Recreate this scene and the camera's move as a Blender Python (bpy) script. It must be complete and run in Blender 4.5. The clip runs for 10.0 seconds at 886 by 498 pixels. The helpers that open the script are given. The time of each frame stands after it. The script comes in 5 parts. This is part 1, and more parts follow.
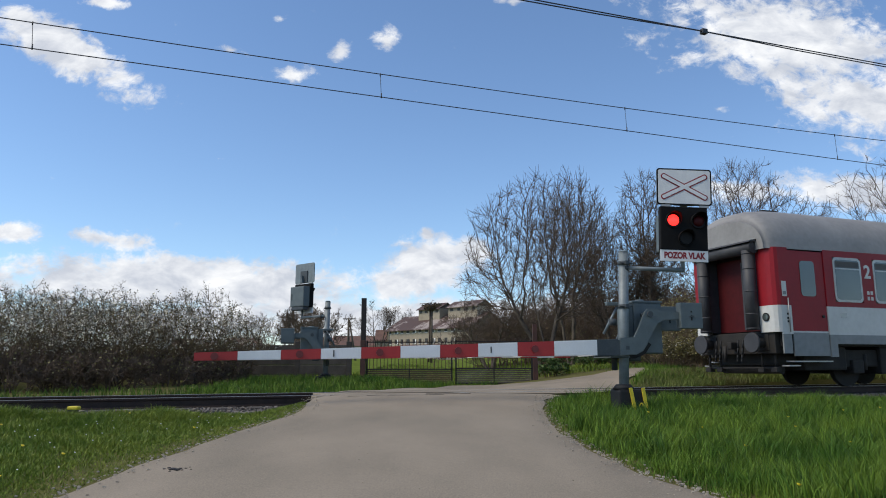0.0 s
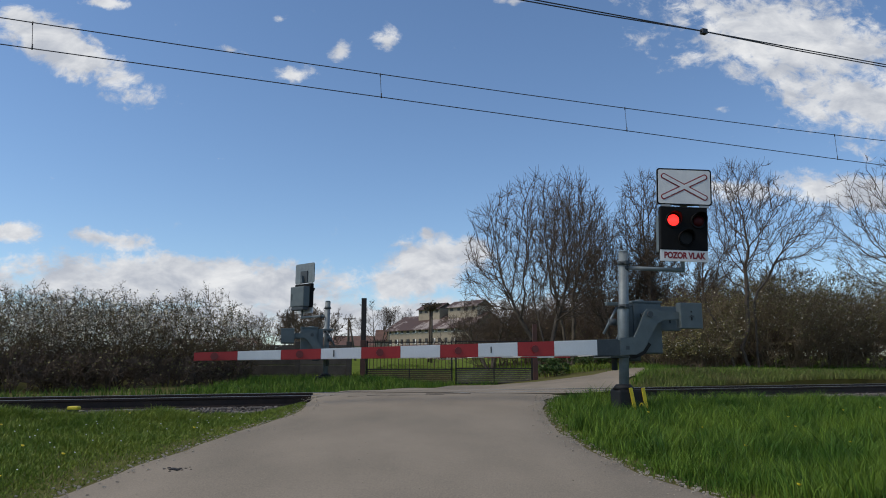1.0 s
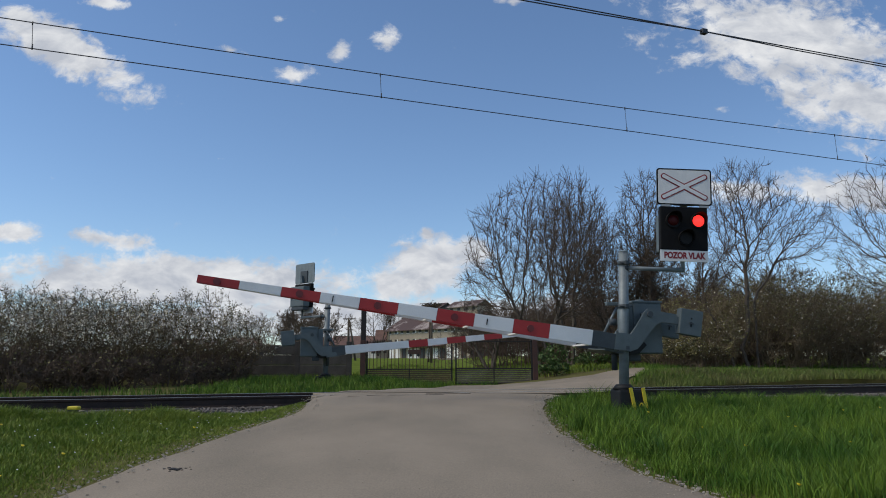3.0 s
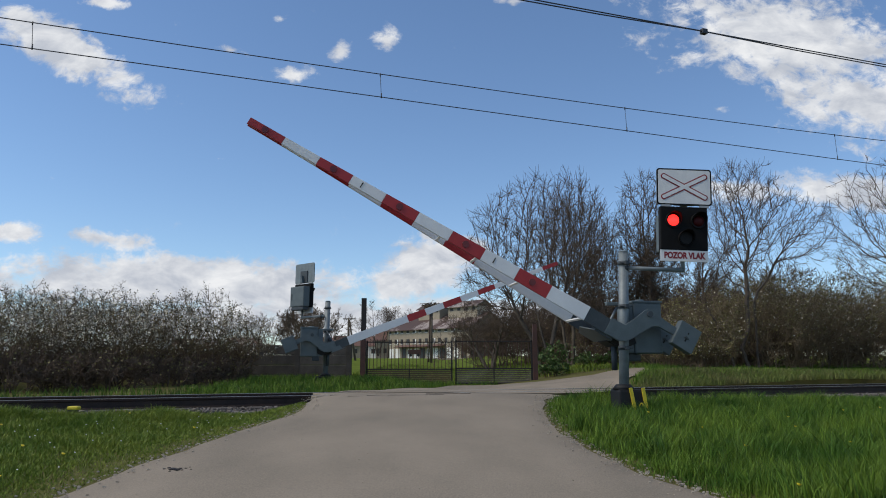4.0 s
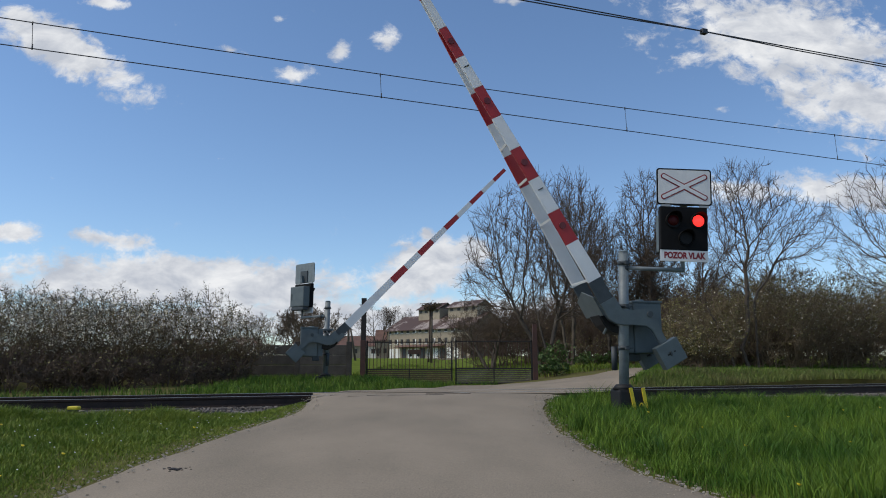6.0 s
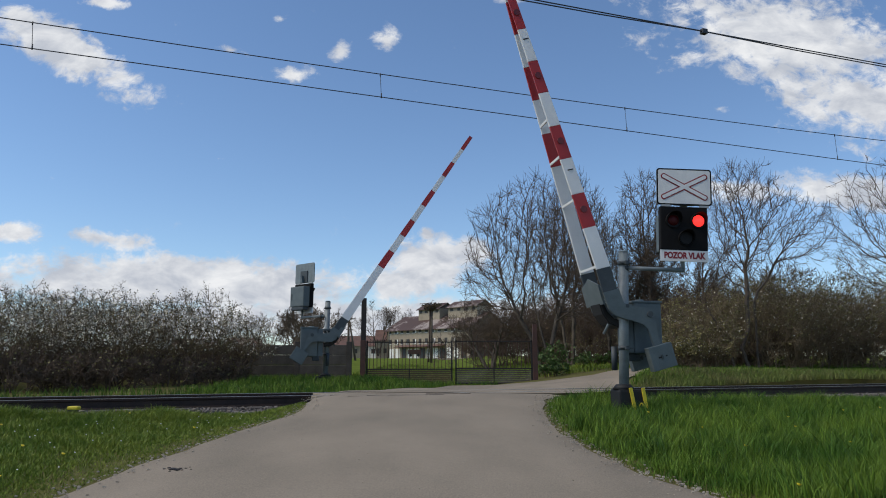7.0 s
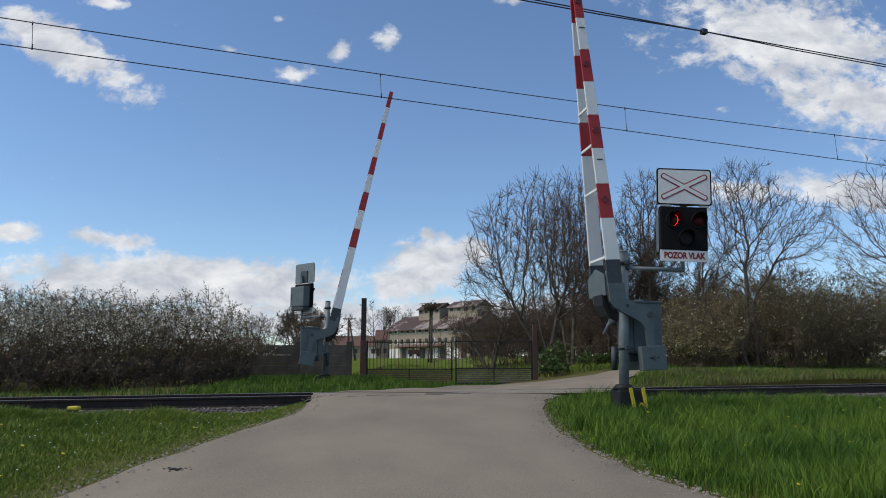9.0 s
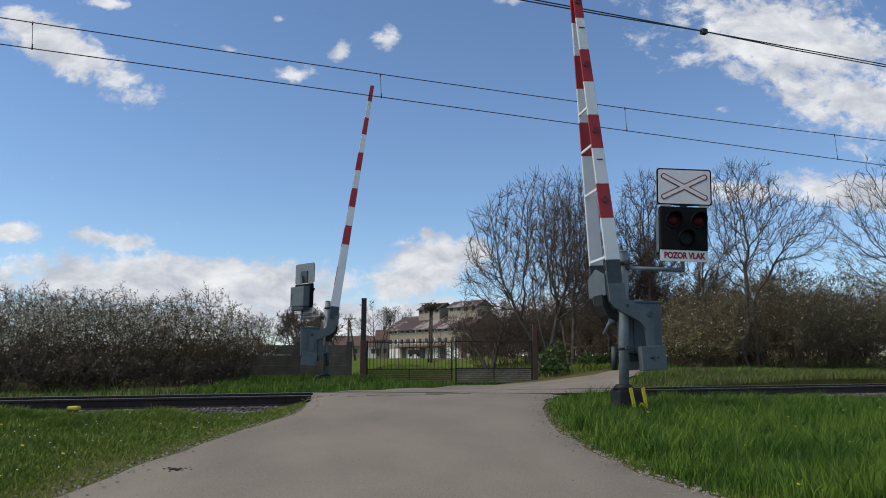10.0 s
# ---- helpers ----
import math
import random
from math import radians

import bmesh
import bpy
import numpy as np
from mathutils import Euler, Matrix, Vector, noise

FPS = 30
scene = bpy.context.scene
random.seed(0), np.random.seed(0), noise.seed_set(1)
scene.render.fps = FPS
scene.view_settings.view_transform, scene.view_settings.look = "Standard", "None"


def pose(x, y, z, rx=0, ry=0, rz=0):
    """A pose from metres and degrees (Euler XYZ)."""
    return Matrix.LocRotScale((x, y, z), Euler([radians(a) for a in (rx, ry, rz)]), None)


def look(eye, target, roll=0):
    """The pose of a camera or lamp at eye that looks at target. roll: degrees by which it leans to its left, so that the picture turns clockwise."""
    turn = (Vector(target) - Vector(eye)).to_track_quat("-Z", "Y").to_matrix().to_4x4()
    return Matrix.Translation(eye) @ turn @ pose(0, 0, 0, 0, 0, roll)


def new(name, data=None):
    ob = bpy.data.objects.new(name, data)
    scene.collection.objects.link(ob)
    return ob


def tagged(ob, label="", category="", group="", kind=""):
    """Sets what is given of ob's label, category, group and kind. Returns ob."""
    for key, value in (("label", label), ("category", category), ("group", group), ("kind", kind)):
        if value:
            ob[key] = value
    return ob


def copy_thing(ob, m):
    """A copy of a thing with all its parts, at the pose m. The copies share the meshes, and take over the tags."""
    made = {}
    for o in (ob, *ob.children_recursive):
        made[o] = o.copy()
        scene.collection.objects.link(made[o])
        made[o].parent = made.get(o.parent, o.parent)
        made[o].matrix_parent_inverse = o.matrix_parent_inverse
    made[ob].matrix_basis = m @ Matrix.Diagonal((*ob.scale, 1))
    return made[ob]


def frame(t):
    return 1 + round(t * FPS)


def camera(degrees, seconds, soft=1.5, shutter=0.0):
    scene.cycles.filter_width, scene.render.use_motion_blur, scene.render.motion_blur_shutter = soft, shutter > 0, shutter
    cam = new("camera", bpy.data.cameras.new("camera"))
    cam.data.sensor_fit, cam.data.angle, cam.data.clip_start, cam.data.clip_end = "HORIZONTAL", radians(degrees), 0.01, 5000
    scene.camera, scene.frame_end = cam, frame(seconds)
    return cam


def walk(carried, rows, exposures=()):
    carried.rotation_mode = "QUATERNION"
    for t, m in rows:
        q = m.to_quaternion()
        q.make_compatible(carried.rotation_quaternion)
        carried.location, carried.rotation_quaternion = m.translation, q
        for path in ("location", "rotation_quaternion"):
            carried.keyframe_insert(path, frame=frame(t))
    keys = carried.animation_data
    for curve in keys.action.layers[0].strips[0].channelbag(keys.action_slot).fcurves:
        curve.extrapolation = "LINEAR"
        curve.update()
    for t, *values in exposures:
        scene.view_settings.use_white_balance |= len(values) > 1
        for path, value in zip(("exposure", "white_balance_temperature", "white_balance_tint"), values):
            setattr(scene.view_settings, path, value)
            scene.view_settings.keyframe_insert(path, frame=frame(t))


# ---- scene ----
# x to the right of the view, y away from the eye, z = 0 at the top of the rails
cam = camera(64.2, 10.0, 1.0)
EYE = (0.0, 0.0, 0.385)
CAM_POSE = pose(0.0, 0.0, 0.385, 90 + 9.626, 0, 0)
walk(cam, [(0, CAM_POSE), (10.0, CAM_POSE)],
     exposures=[(0, 0.52), (0.15, 0.50), (0.45, 0.20), (2.7, 0.18), (3.8, 0.28), (10.0, 0.28)])

# ---------------------------------------------------------------- light
SUN_ELEV, SUN_AZ = 48.0, 256.0      # azimuth clockwise from +y
sun = new("sun", bpy.data.lights.new("sun", "SUN"))
sun.data.energy, sun.data.angle, sun.data.color = 2.1, radians(28), (1.0, 0.90, 0.74)     # veiled by cloud
_az, _el = radians(SUN_AZ), radians(SUN_ELEV)
SUN_DIR = Vector((math.sin(_az) * math.cos(_el), math.cos(_az) * math.cos(_el), math.sin(_el)))
sun.matrix_world = look(SUN_DIR * 60, (0, 0, 0))

world = bpy.data.worlds.new("sky")
scene.world = world
world.use_nodes = True
wt = world.node_tree
wt.nodes.clear()


def wn(kind, **values):
    n = wt.nodes.new(kind)
    for k, v in values.items():
        n.inputs[int(k[1:])].default_value = v
    return n


def wmath(op, a, b=None, c=None):
    n = wt.nodes.new("ShaderNodeMath")
    n.operation = op
    for i, v in enumerate((a, b, c)):
        if v is None:
            continue
        if isinstance(v, (int, float)):
            n.inputs[i].default_value = v
        else:
            wt.links.new(v, n.inputs[i])
    return n.outputs[0]


coord = wt.nodes.new("ShaderNodeTexCoord").outputs["Generated"]
sky = wt.nodes.new("ShaderNodeTexSky")
sky.sky_type, sky.sun_disc = "NISHITA", False
sky.sun_elevation, sky.sun_rotation = radians(SUN_ELEV), radians(SUN_AZ)
sky.air_density, sky.dust_density, sky.ozone_density = 1.0, 0.1, 3.0
split = wt.nodes.new("ShaderNodeSeparateXYZ")
wt.links.new(coord, split.inputs[0])
depth = wmath("MAXIMUM", wmath("ABSOLUTE", split.outputs[1]), 0.12)
flat = wt.nodes.new("ShaderNodeCombineXYZ")
wt.links.new(wmath("DIVIDE", split.outputs[0], depth), flat.inputs[0])
wt.links.new(wmath("DIVIDE", split.outputs[2], depth), flat.inputs[1])
# cloud fields on the dome: centre (x/y, z/y), half length, half height, turn in degrees, weight
HIGH_CLOUDS = [
    (-0.575, 0.478, 0.15, 0.036, -28, 1.05),
    (-0.639, 0.523, 0.060, 0.028, -20, 0.90),
    (-0.482, 0.430, 0.047, 0.014, -25, 0.70),
    (-0.512, 0.551, 0.035, 0.011, -5, 0.80),
    (-0.323, 0.475, 0.038, 0.009, -14, 0.65),
    (-0.300, 0.428, 0.022, 0.008, 0, 0.50),
    (-0.228, 0.435, 0.044, 0.013, 10, 0.80),
    (-0.154, 0.471, 0.020, 0.015, 35, 0.75),
    (-0.086, 0.489, 0.022, 0.026, -20, 0.85),
    (-0.248, 0.526, 0.012, 0.009, 0, 0.50),
    (-0.331, 0.305, 0.023, 0.005, 0, 0.36),
    (0.104, 0.554, 0.035, 0.008, 0, 0.60),
    (0.410, 0.381, 0.020, 0.010, 0, 0.62),
]
LARGE_CLOUDS = [
    (0.526, 0.491, 0.21, 0.085, -12, 0.98),
    (0.603, 0.390, 0.14, 0.065, -25, 0.92),
    (0.419, 0.542, 0.095, 0.033, 0, 0.75),
    (0.589, 0.250, 0.16, 0.030, -4, 1.0),
    (0.441, 0.258, 0.10, 0.024, 0, 0.8),
    (0.0, 1.6, 1.3, 0.55, 0, 0.80),
    (-1.6, 0.9, 0.6, 0.35, 0, 0.80),
]
LOW_CLOUDS = [
    (-0.623, 0.195, 0.049, 0.017, -4, 1.00),
    (-0.483, 0.183, 0.073, 0.017, -10, 0.85),
    (-0.390, 0.122, 0.30, 0.040, -2, 1.2),
    (-0.367, 0.147, 0.089, 0.018, -3, 0.90),
    (-0.181, 0.127, 0.068, 0.009, 0, 0.75),
    (-0.019, 0.146, 0.058, 0.041, 8, 1.25),
    (-0.024, 0.190, 0.014, 0.012, 0, 0.85),
    (-0.068, 0.117, 0.048, 0.029, 0, 1.10),
    (0.041, 0.162, 0.041, 0.030, 0, 1.00),
    (0.000, 0.069, 0.718, 0.033, 0, 1.05),
]
field = None
for cx, cy, rx, ry, turn, weight in HIGH_CLOUDS + LARGE_CLOUDS + LOW_CLOUDS:
    m = wt.nodes.new("ShaderNodeMapping")
    m.vector_type = "TEXTURE"
    m.inputs["Location"].default_value = (cx, cy, 0)
    m.inputs["Rotation"].default_value = (0, 0, radians(turn))
    m.inputs["Scale"].default_value = (rx, ry, 1)
    wt.links.new(flat.outputs[0], m.inputs[0])
    ln = wt.nodes.new("ShaderNodeVectorMath")
    ln.operation = "LENGTH"
    wt.links.new(m.outputs[0], ln.inputs[0])
    v = wmath("MULTIPLY", wmath("MAXIMUM", wmath("SUBTRACT", 1.55, ln.outputs["Value"]), 0.0), weight / 1.55)
    field = v if field is None else wmath("MAXIMUM", field, v)


def wnoise(scale, detail, rough, stretch=(1, 1, 1), distort=0.0):
    m = wt.nodes.new("ShaderNodeMapping")
    m.inputs["Scale"].default_value = stretch
    wt.links.new(flat.outputs[0], m.inputs[0])
    n = wt.nodes.new("ShaderNodeTexNoise")
    n.inputs["Scale"].default_value, n.inputs["Detail"].default_value = scale, detail
    n.inputs["Roughness"].default_value, n.inputs["Distortion"].default_value = rough, distort
    wt.links.new(m.outputs[0], n.inputs["Vector"])
    return n.outputs[0]


big = wnoise(11, 8, 0.62, (1, 1.5, 1), 0.5)
fine = wnoise(38, 7, 0.68, (1, 1.3, 1), 0.4)
dens = wmath("ADD", field, wmath("MULTIPLY", wmath("SUBTRACT", big, 0.5), 1.35))
dens = wmath("ADD", dens, wmath("MULTIPLY", wmath("SUBTRACT", fine, 0.5), 0.95))
mr = wt.nodes.new("ShaderNodeMapRange")
mr.interpolation_type = "SMOOTHSTEP"
wt.links.new(dens, mr.inputs[0])
mr.inputs[1].default_value, mr.inputs[2].default_value = 0.27, 0.70
# cloud whiteness: thick parts lit white, undersides grey-blue
shade = wt.nodes.new("ShaderNodeMapRange")
wt.links.new(wnoise(14, 6, 0.58, (1, 1.9, 1), 0.3), shade.inputs[0])
shade.inputs[1].default_value, shade.inputs[2].default_value = 0.38, 0.68
cl = wt.nodes.new("ShaderNodeMix")
cl.data_type = "RGBA"
wt.links.new(shade.outputs[0], cl.inputs["Factor"])
cl.inputs["A"].default_value, cl.inputs["B"].default_value = (0.42, 0.45, 0.51, 1), (0.71, 0.72, 0.735, 1)
skyscale = wt.nodes.new("ShaderNodeVectorMath")
skyscale.operation = "SCALE"
wt.links.new(sky.outputs[0], skyscale.inputs[0])
skyscale.inputs["Scale"].default_value = 0.104
mix = wt.nodes.new("ShaderNodeMix")
mix.data_type = "RGBA"
wt.links.new(mr.outputs[0], mix.inputs["Factor"])
tint = wt.nodes.new("ShaderNodeVectorMath")
tint.operation = "MULTIPLY"
wt.links.new(skyscale.outputs[0], tint.inputs[0])
tint.inputs[1].default_value = (0.98, 1.05, 1.12)
wt.links.new(tint.outputs[0], mix.inputs["A"])
wt.links.new(cl.outputs["Result"], mix.inputs["B"])
bg = wt.nodes.new("ShaderNodeBackground")
wt.links.new(mix.outputs["Result"], bg.inputs[0])
bg.inputs[1].default_value = 1.0
wt.links.new(bg.outputs[0], wt.nodes.new("ShaderNodeOutputWorld").inputs[0])


# ---------------------------------------------------------------- materials
def mat(name, a, b=None, rough=0.7, metal=0.0, scale=6.0, fine=60.0, bump=0.15, spread=0.35, spec=0.5,
        stretch=(1, 1, 1), glow=None, vary=0.0, lo=0.38, hi=0.62, island=False):
    """Two colours mixed by coarse and fine noise in object space, with relief."""
    m = bpy.data.materials.new(name)
    m.use_nodes = True
    nt = m.node_tree
    bs = nt.nodes["Principled BSDF"]
    bs.inputs["Roughness"].default_value, bs.inputs["Metallic"].default_value = rough, metal
    bs.inputs["Specular IOR Level"].default_value = spec
    b = b or tuple(c * 0.75 for c in a)
    tc = nt.nodes.new("ShaderNodeTexCoord")
    mp = nt.nodes.new("ShaderNodeMapping")
    mp.inputs["Scale"].default_value = stretch
    nt.links.new(tc.outputs["Object"], mp.inputs[0])
    n1, n2 = nt.nodes.new("ShaderNodeTexNoise"), nt.nodes.new("ShaderNodeTexNoise")
    for n, s, d in ((n1, scale, 4), (n2, fine, 3)):
        n.inputs["Scale"].default_value, n.inputs["Detail"].default_value = s, d
        nt.links.new(mp.outputs[0], n.inputs["Vector"])
    add = nt.nodes.new("ShaderNodeMix")
    add.inputs[0].default_value = spread
    nt.links.new(n1.outputs[0], add.inputs[2])
    nt.links.new(n2.outputs[0], add.inputs[3])
    rng = nt.nodes.new("ShaderNodeMapRange")
    nt.links.new(add.outputs[0], rng.inputs[0])
    rng.inputs[1].default_value, rng.inputs[2].default_value = lo, hi
    mx = nt.nodes.new("ShaderNodeMix")
    mx.data_type = "RGBA"
    nt.links.new(rng.outputs[0], mx.inputs["Factor"])
    mx.inputs["A"].default_value, mx.inputs["B"].default_value = (*a, 1), (*b, 1)
    col = mx.outputs["Result"]
    if vary:
        hs = nt.nodes.new("ShaderNodeHueSaturation")
        rv = nt.nodes.new("ShaderNodeMapRange")
        if island:
            nt.links.new(nt.nodes.new("ShaderNodeNewGeometry").outputs["Random Per Island"], rv.inputs[0])
        else:
            nt.links.new(nt.nodes.new("ShaderNodeObjectInfo").outputs["Random"], rv.inputs[0])
        rv.inputs[3].default_value, rv.inputs[4].default_value = 1 - vary, 1 + vary
        nt.links.new(rv.outputs[0], hs.inputs["Value"])
        nt.links.new(col, hs.inputs["Color"])
        col = hs.outputs[0]
    nt.links.new(col, bs.inputs["Base Color"])
    if bump:
        bp = nt.nodes.new("ShaderNodeBump")
        bp.inputs["Strength"].default_value, bp.inputs["Distance"].default_value = bump, 0.02
        nt.links.new(n2.outputs[0], bp.inputs["Height"])
        nt.links.new(bp.outputs[0], bs.inputs["Normal"])
    if glow:
        bs.inputs["Emission Color"].default_value, bs.inputs["Emission Strength"].default_value = (*glow[:3], 1), glow[3]
    return m


M_ROAD = mat("worn_asphalt", (0.3, 0.25, 0.19), (0.19, 0.163, 0.124), 0.95, scale=0.7, fine=75, bump=0.12, spread=0.45, lo=0.36, hi=0.64, stretch=(1.2, 0.6, 1), spec=0.15)
M_SOIL = mat("soil_and_turf", (0.12, 0.108, 0.042), (0.085, 0.095, 0.026), 0.95, scale=1.3, fine=30, bump=0.5, lo=0.45, hi=0.68, spec=0.05)
M_VERGE = mat("bare_gravel_soil", (0.44, 0.385, 0.31), (0.27, 0.225, 0.17), 0.95, scale=4, fine=60, bump=0.6)
M_BALLAST = mat("ballast_stone", (0.17, 0.15, 0.13), (0.075, 0.064, 0.055), 0.95, scale=9, fine=50, bump=0.4, vary=0.35, island=True)
M_RAIL = mat("rusty_rail_steel", (0.044, 0.026, 0.019), (0.026, 0.017, 0.014), 0.75, 0.2, scale=5, fine=60, bump=0.2)
M_RAILTOP = mat("polished_rail_head", (0.62, 0.62, 0.62), (0.5, 0.48, 0.46), 0.32, 0.9, scale=3, fine=40, bump=0.03)
M_SLEEPER = mat("old_sleeper", (0.070, 0.059, 0.049), (0.042, 0.035, 0.029), 0.9, scale=6, fine=60, bump=0.3, vary=0.2)
M_GREY = mat("grey_green_paint", (0.105, 0.13, 0.135), (0.082, 0.104, 0.108), 0.55, scale=5, fine=50, bump=0.05)
M_GREYD = mat("dark_grey_paint", (0.051, 0.063, 0.069), (0.036, 0.045, 0.051), 0.6, scale=5, fine=50, bump=0.05)
M_PIPE = mat("galvanised_grey_pipe", (0.185, 0.215, 0.222), (0.14, 0.165, 0.172), 0.5, 0.1, scale=8, fine=60, bump=0.05)
M_WHITE = mat("white_boom_sheeting", (0.78, 0.78, 0.77), (0.7, 0.7, 0.69), 0.5, scale=3, fine=60, bump=0.03)
M_RED = mat("red_boom_sheeting", (0.4, 0.022, 0.022), (0.33, 0.019, 0.02), 0.45, scale=3, fine=60, bump=0.03)
M_DKRED = mat("dark_red_reflector", (0.16, 0.012, 0.014), (0.11, 0.01, 0.012), 0.35, scale=8, bump=0.0)
M_BLACK = mat("black_rubber", (0.004, 0.004, 0.0045), (0.007, 0.007, 0.007), 0.7, scale=7, fine=60, bump=0.1)
M_HEAD = mat("matt_black_signal_face", (0.006, 0.006, 0.0065), (0.009, 0.009, 0.0095), 0.8, scale=5, bump=0.04, spec=0.15)
M_SIGN = mat("sign_white", (0.72, 0.72, 0.71), (0.64, 0.64, 0.63), 0.5, scale=3, fine=40, bump=0.02)
M_SIGNRED = mat("sign_red", (0.24, 0.016, 0.02), (0.2, 0.014, 0.017), 0.5, scale=4, bump=0.0)
M_YELLOW = mat("yellow_paint", (0.75, 0.58, 0.03), (0.6, 0.46, 0.03), 0.5, scale=9, fine=60, bump=0.05)
M_WIRE = mat("dark_copper_wire", (0.05, 0.055, 0.065), (0.035, 0.035, 0.04), 0.5, 0.3, bump=0.0)
M_RUST = mat("red_brown_rusty_paint", (0.085, 0.036, 0.028), (0.045, 0.025, 0.02), 0.8, scale=3, fine=45, bump=0.2)
M_GATEDARK = mat("dark_rusted_steel", (0.02, 0.015, 0.014), (0.013, 0.011, 0.01), 0.75, scale=5, bump=0.1)
M_SHEETRUST = mat("rusted_profiled_sheet", (0.10, 0.052, 0.036), (0.05, 0.034, 0.027), 0.8, scale=1.6, fine=30, bump=0.15, vary=0.2)
M_SHEETPALE = mat("faded_profiled_sheet", (0.16, 0.14, 0.115), (0.07, 0.05, 0.04), 0.8, scale=1.3, fine=30, bump=0.15, vary=0.2)
M_PLANK = mat("weathered_brown_plank", (0.0612, 0.0360, 0.0270), (0.0360, 0.0246, 0.0198), 0.85, scale=2.5, fine=40, stretch=(1, 8, 8), bump=0.2, vary=0.25)
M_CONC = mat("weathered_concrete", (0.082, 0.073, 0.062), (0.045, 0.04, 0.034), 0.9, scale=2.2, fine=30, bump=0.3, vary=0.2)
M_CONCDARK = mat("dark_concrete", (0.036, 0.03, 0.023), (0.02, 0.017, 0.013), 0.95, scale=2.2, fine=30, bump=0.3, vary=0.2)
M_PLASTER = mat("old_plaster", (0.35, 0.3, 0.225), (0.28, 0.235, 0.175), 0.9, scale=0.5, fine=4, bump=0.1)
# gable plaster: the side turned from the sun is darkened in the colour itself
M_PLASTERSHADE = mat("shaded_gable_plaster", (0.150, 0.120, 0.090), (0.102, 0.081, 0.060), 0.9, scale=0.5, fine=4, bump=0.1)
M_WHITEWALL = mat("whitewashed_pier", (0.8, 0.79, 0.75), (0.68, 0.66, 0.62), 0.9, scale=1, fine=6, bump=0.05)
M_ROOF = mat("rusted_sheet_roof", (0.07, 0.038, 0.03), (0.3, 0.25, 0.225), 0.7, scale=0.16, fine=1.2, bump=0.1, stretch=(1, 1, 0.6), lo=0.52, hi=0.60)
M_HOLE = mat("dark_window_opening", (0.03, 0.026, 0.022), (0.05, 0.042, 0.035), 0.5, bump=0.0)
M_TILE = mat("faded_roof_tile", (0.168, 0.091, 0.070), (0.119, 0.070, 0.056), 0.85, scale=0.8, fine=8, bump=0.1)
M_BARK = mat("grey_bark", (0.125, 0.098, 0.073), (0.066, 0.053, 0.041), 0.95, scale=4, fine=40, bump=0.5)
M_TWIG = mat("brown_twigs", (0.115, 0.08, 0.055), (0.075, 0.053, 0.037), 0.9, scale=2, bump=0.0)
M_TWIGB = mat("olive_brush_twigs", (0.135, 0.102, 0.058), (0.08, 0.06, 0.037), 0.9, scale=1.5, bump=0.0)
M_BLOSSOM = mat("white_blossom", (0.72, 0.68, 0.57), (0.52, 0.47, 0.36), 0.8, scale=2, bump=0.0, vary=0.25, island=True)
M_LEAF = mat("young_leaves", (0.2, 0.175, 0.06), (0.125, 0.112, 0.042), 0.7, scale=2, bump=0.0, vary=0.35, island=True)
M_FRESH = mat("fresh_green_leaves", (0.07, 0.125, 0.022), (0.045, 0.085, 0.015), 0.7, scale=2, bump=0.0, vary=0.3, island=True)
M_GRASS = mat("spring_grass", (0.185, 0.225, 0.03), (0.12, 0.18, 0.02), 0.55, scale=0.9, fine=3, bump=0.0, vary=0.25, island=True, spec=0.2)
M_GRASSDRY = mat("pale_meadow_grass", (0.13, 0.165, 0.035), (0.1, 0.135, 0.028), 1.0, scale=0.3, fine=4, bump=0.2, spec=0.0)
M_GRASSMIX = mat("rough_spring_grass", (0.12, 0.165, 0.03), (0.125, 0.12, 0.042), 0.7, scale=0.7, fine=3, bump=0.0, vary=0.35, island=True, spec=0.3)
M_GRASSDEEP = mat("deep_green_grass", (0.115, 0.185, 0.02), (0.045, 0.105, 0.01), 0.6, scale=1.1, fine=4, bump=0.0, vary=0.42, island=True, spec=0.2, lo=0.44, hi=0.56)
M_FLOWER = mat("dandelion_yellow", (0.80, 0.62, 0.02), (0.7, 0.5, 0.02), 0.7, bump=0.0)
M_CRED = mat("coach_red", (0.27, 0.011, 0.018), (0.225, 0.01, 0.016), 0.45, scale=1.2, fine=10, bump=0.0, spec=0.25)
M_CWHITE = mat("coach_off_white", (0.6, 0.6, 0.57), (0.52, 0.52, 0.49), 0.5, scale=1.0, fine=8, bump=0.0, spec=0.3)
M_CGREY = mat("coach_skirt_grey", (0.24, 0.25, 0.25), (0.195, 0.205, 0.205), 0.5, scale=1.0, fine=8, bump=0.0, spec=0.3)
M_CROOF = mat("coach_roof_grey", (0.27, 0.262, 0.25), (0.21, 0.203, 0.195), 0.6, scale=1.2, fine=9, bump=0.05)
M_UNDER = mat("grimy_running_gear", (0.01, 0.009, 0.008), (0.02, 0.017, 0.014), 0.8, scale=4, fine=30, bump=0.2)
M_BELLOWS = mat("dark_rubber_bellows", (0.030, 0.031, 0.035), (0.045, 0.045, 0.048), 0.6, scale=5, bump=0.1)
M_GLASS = mat("coach_window_glass", (0.045, 0.058, 0.056), (0.07, 0.085, 0.082), 0.08, scale=0.7, bump=0.0, spec=0.8)
M_ALU = mat("aluminium_frame", (0.4, 0.4, 0.39), (0.32, 0.32, 0.31), 0.4, 0.4, bump=0.0)
M_LAMPON = mat("lit_red_lamp", (0.5, 0.01, 0.01), rough=0.3, bump=0.0, glow=(1.0, 0.022, 0.018, 2.4))
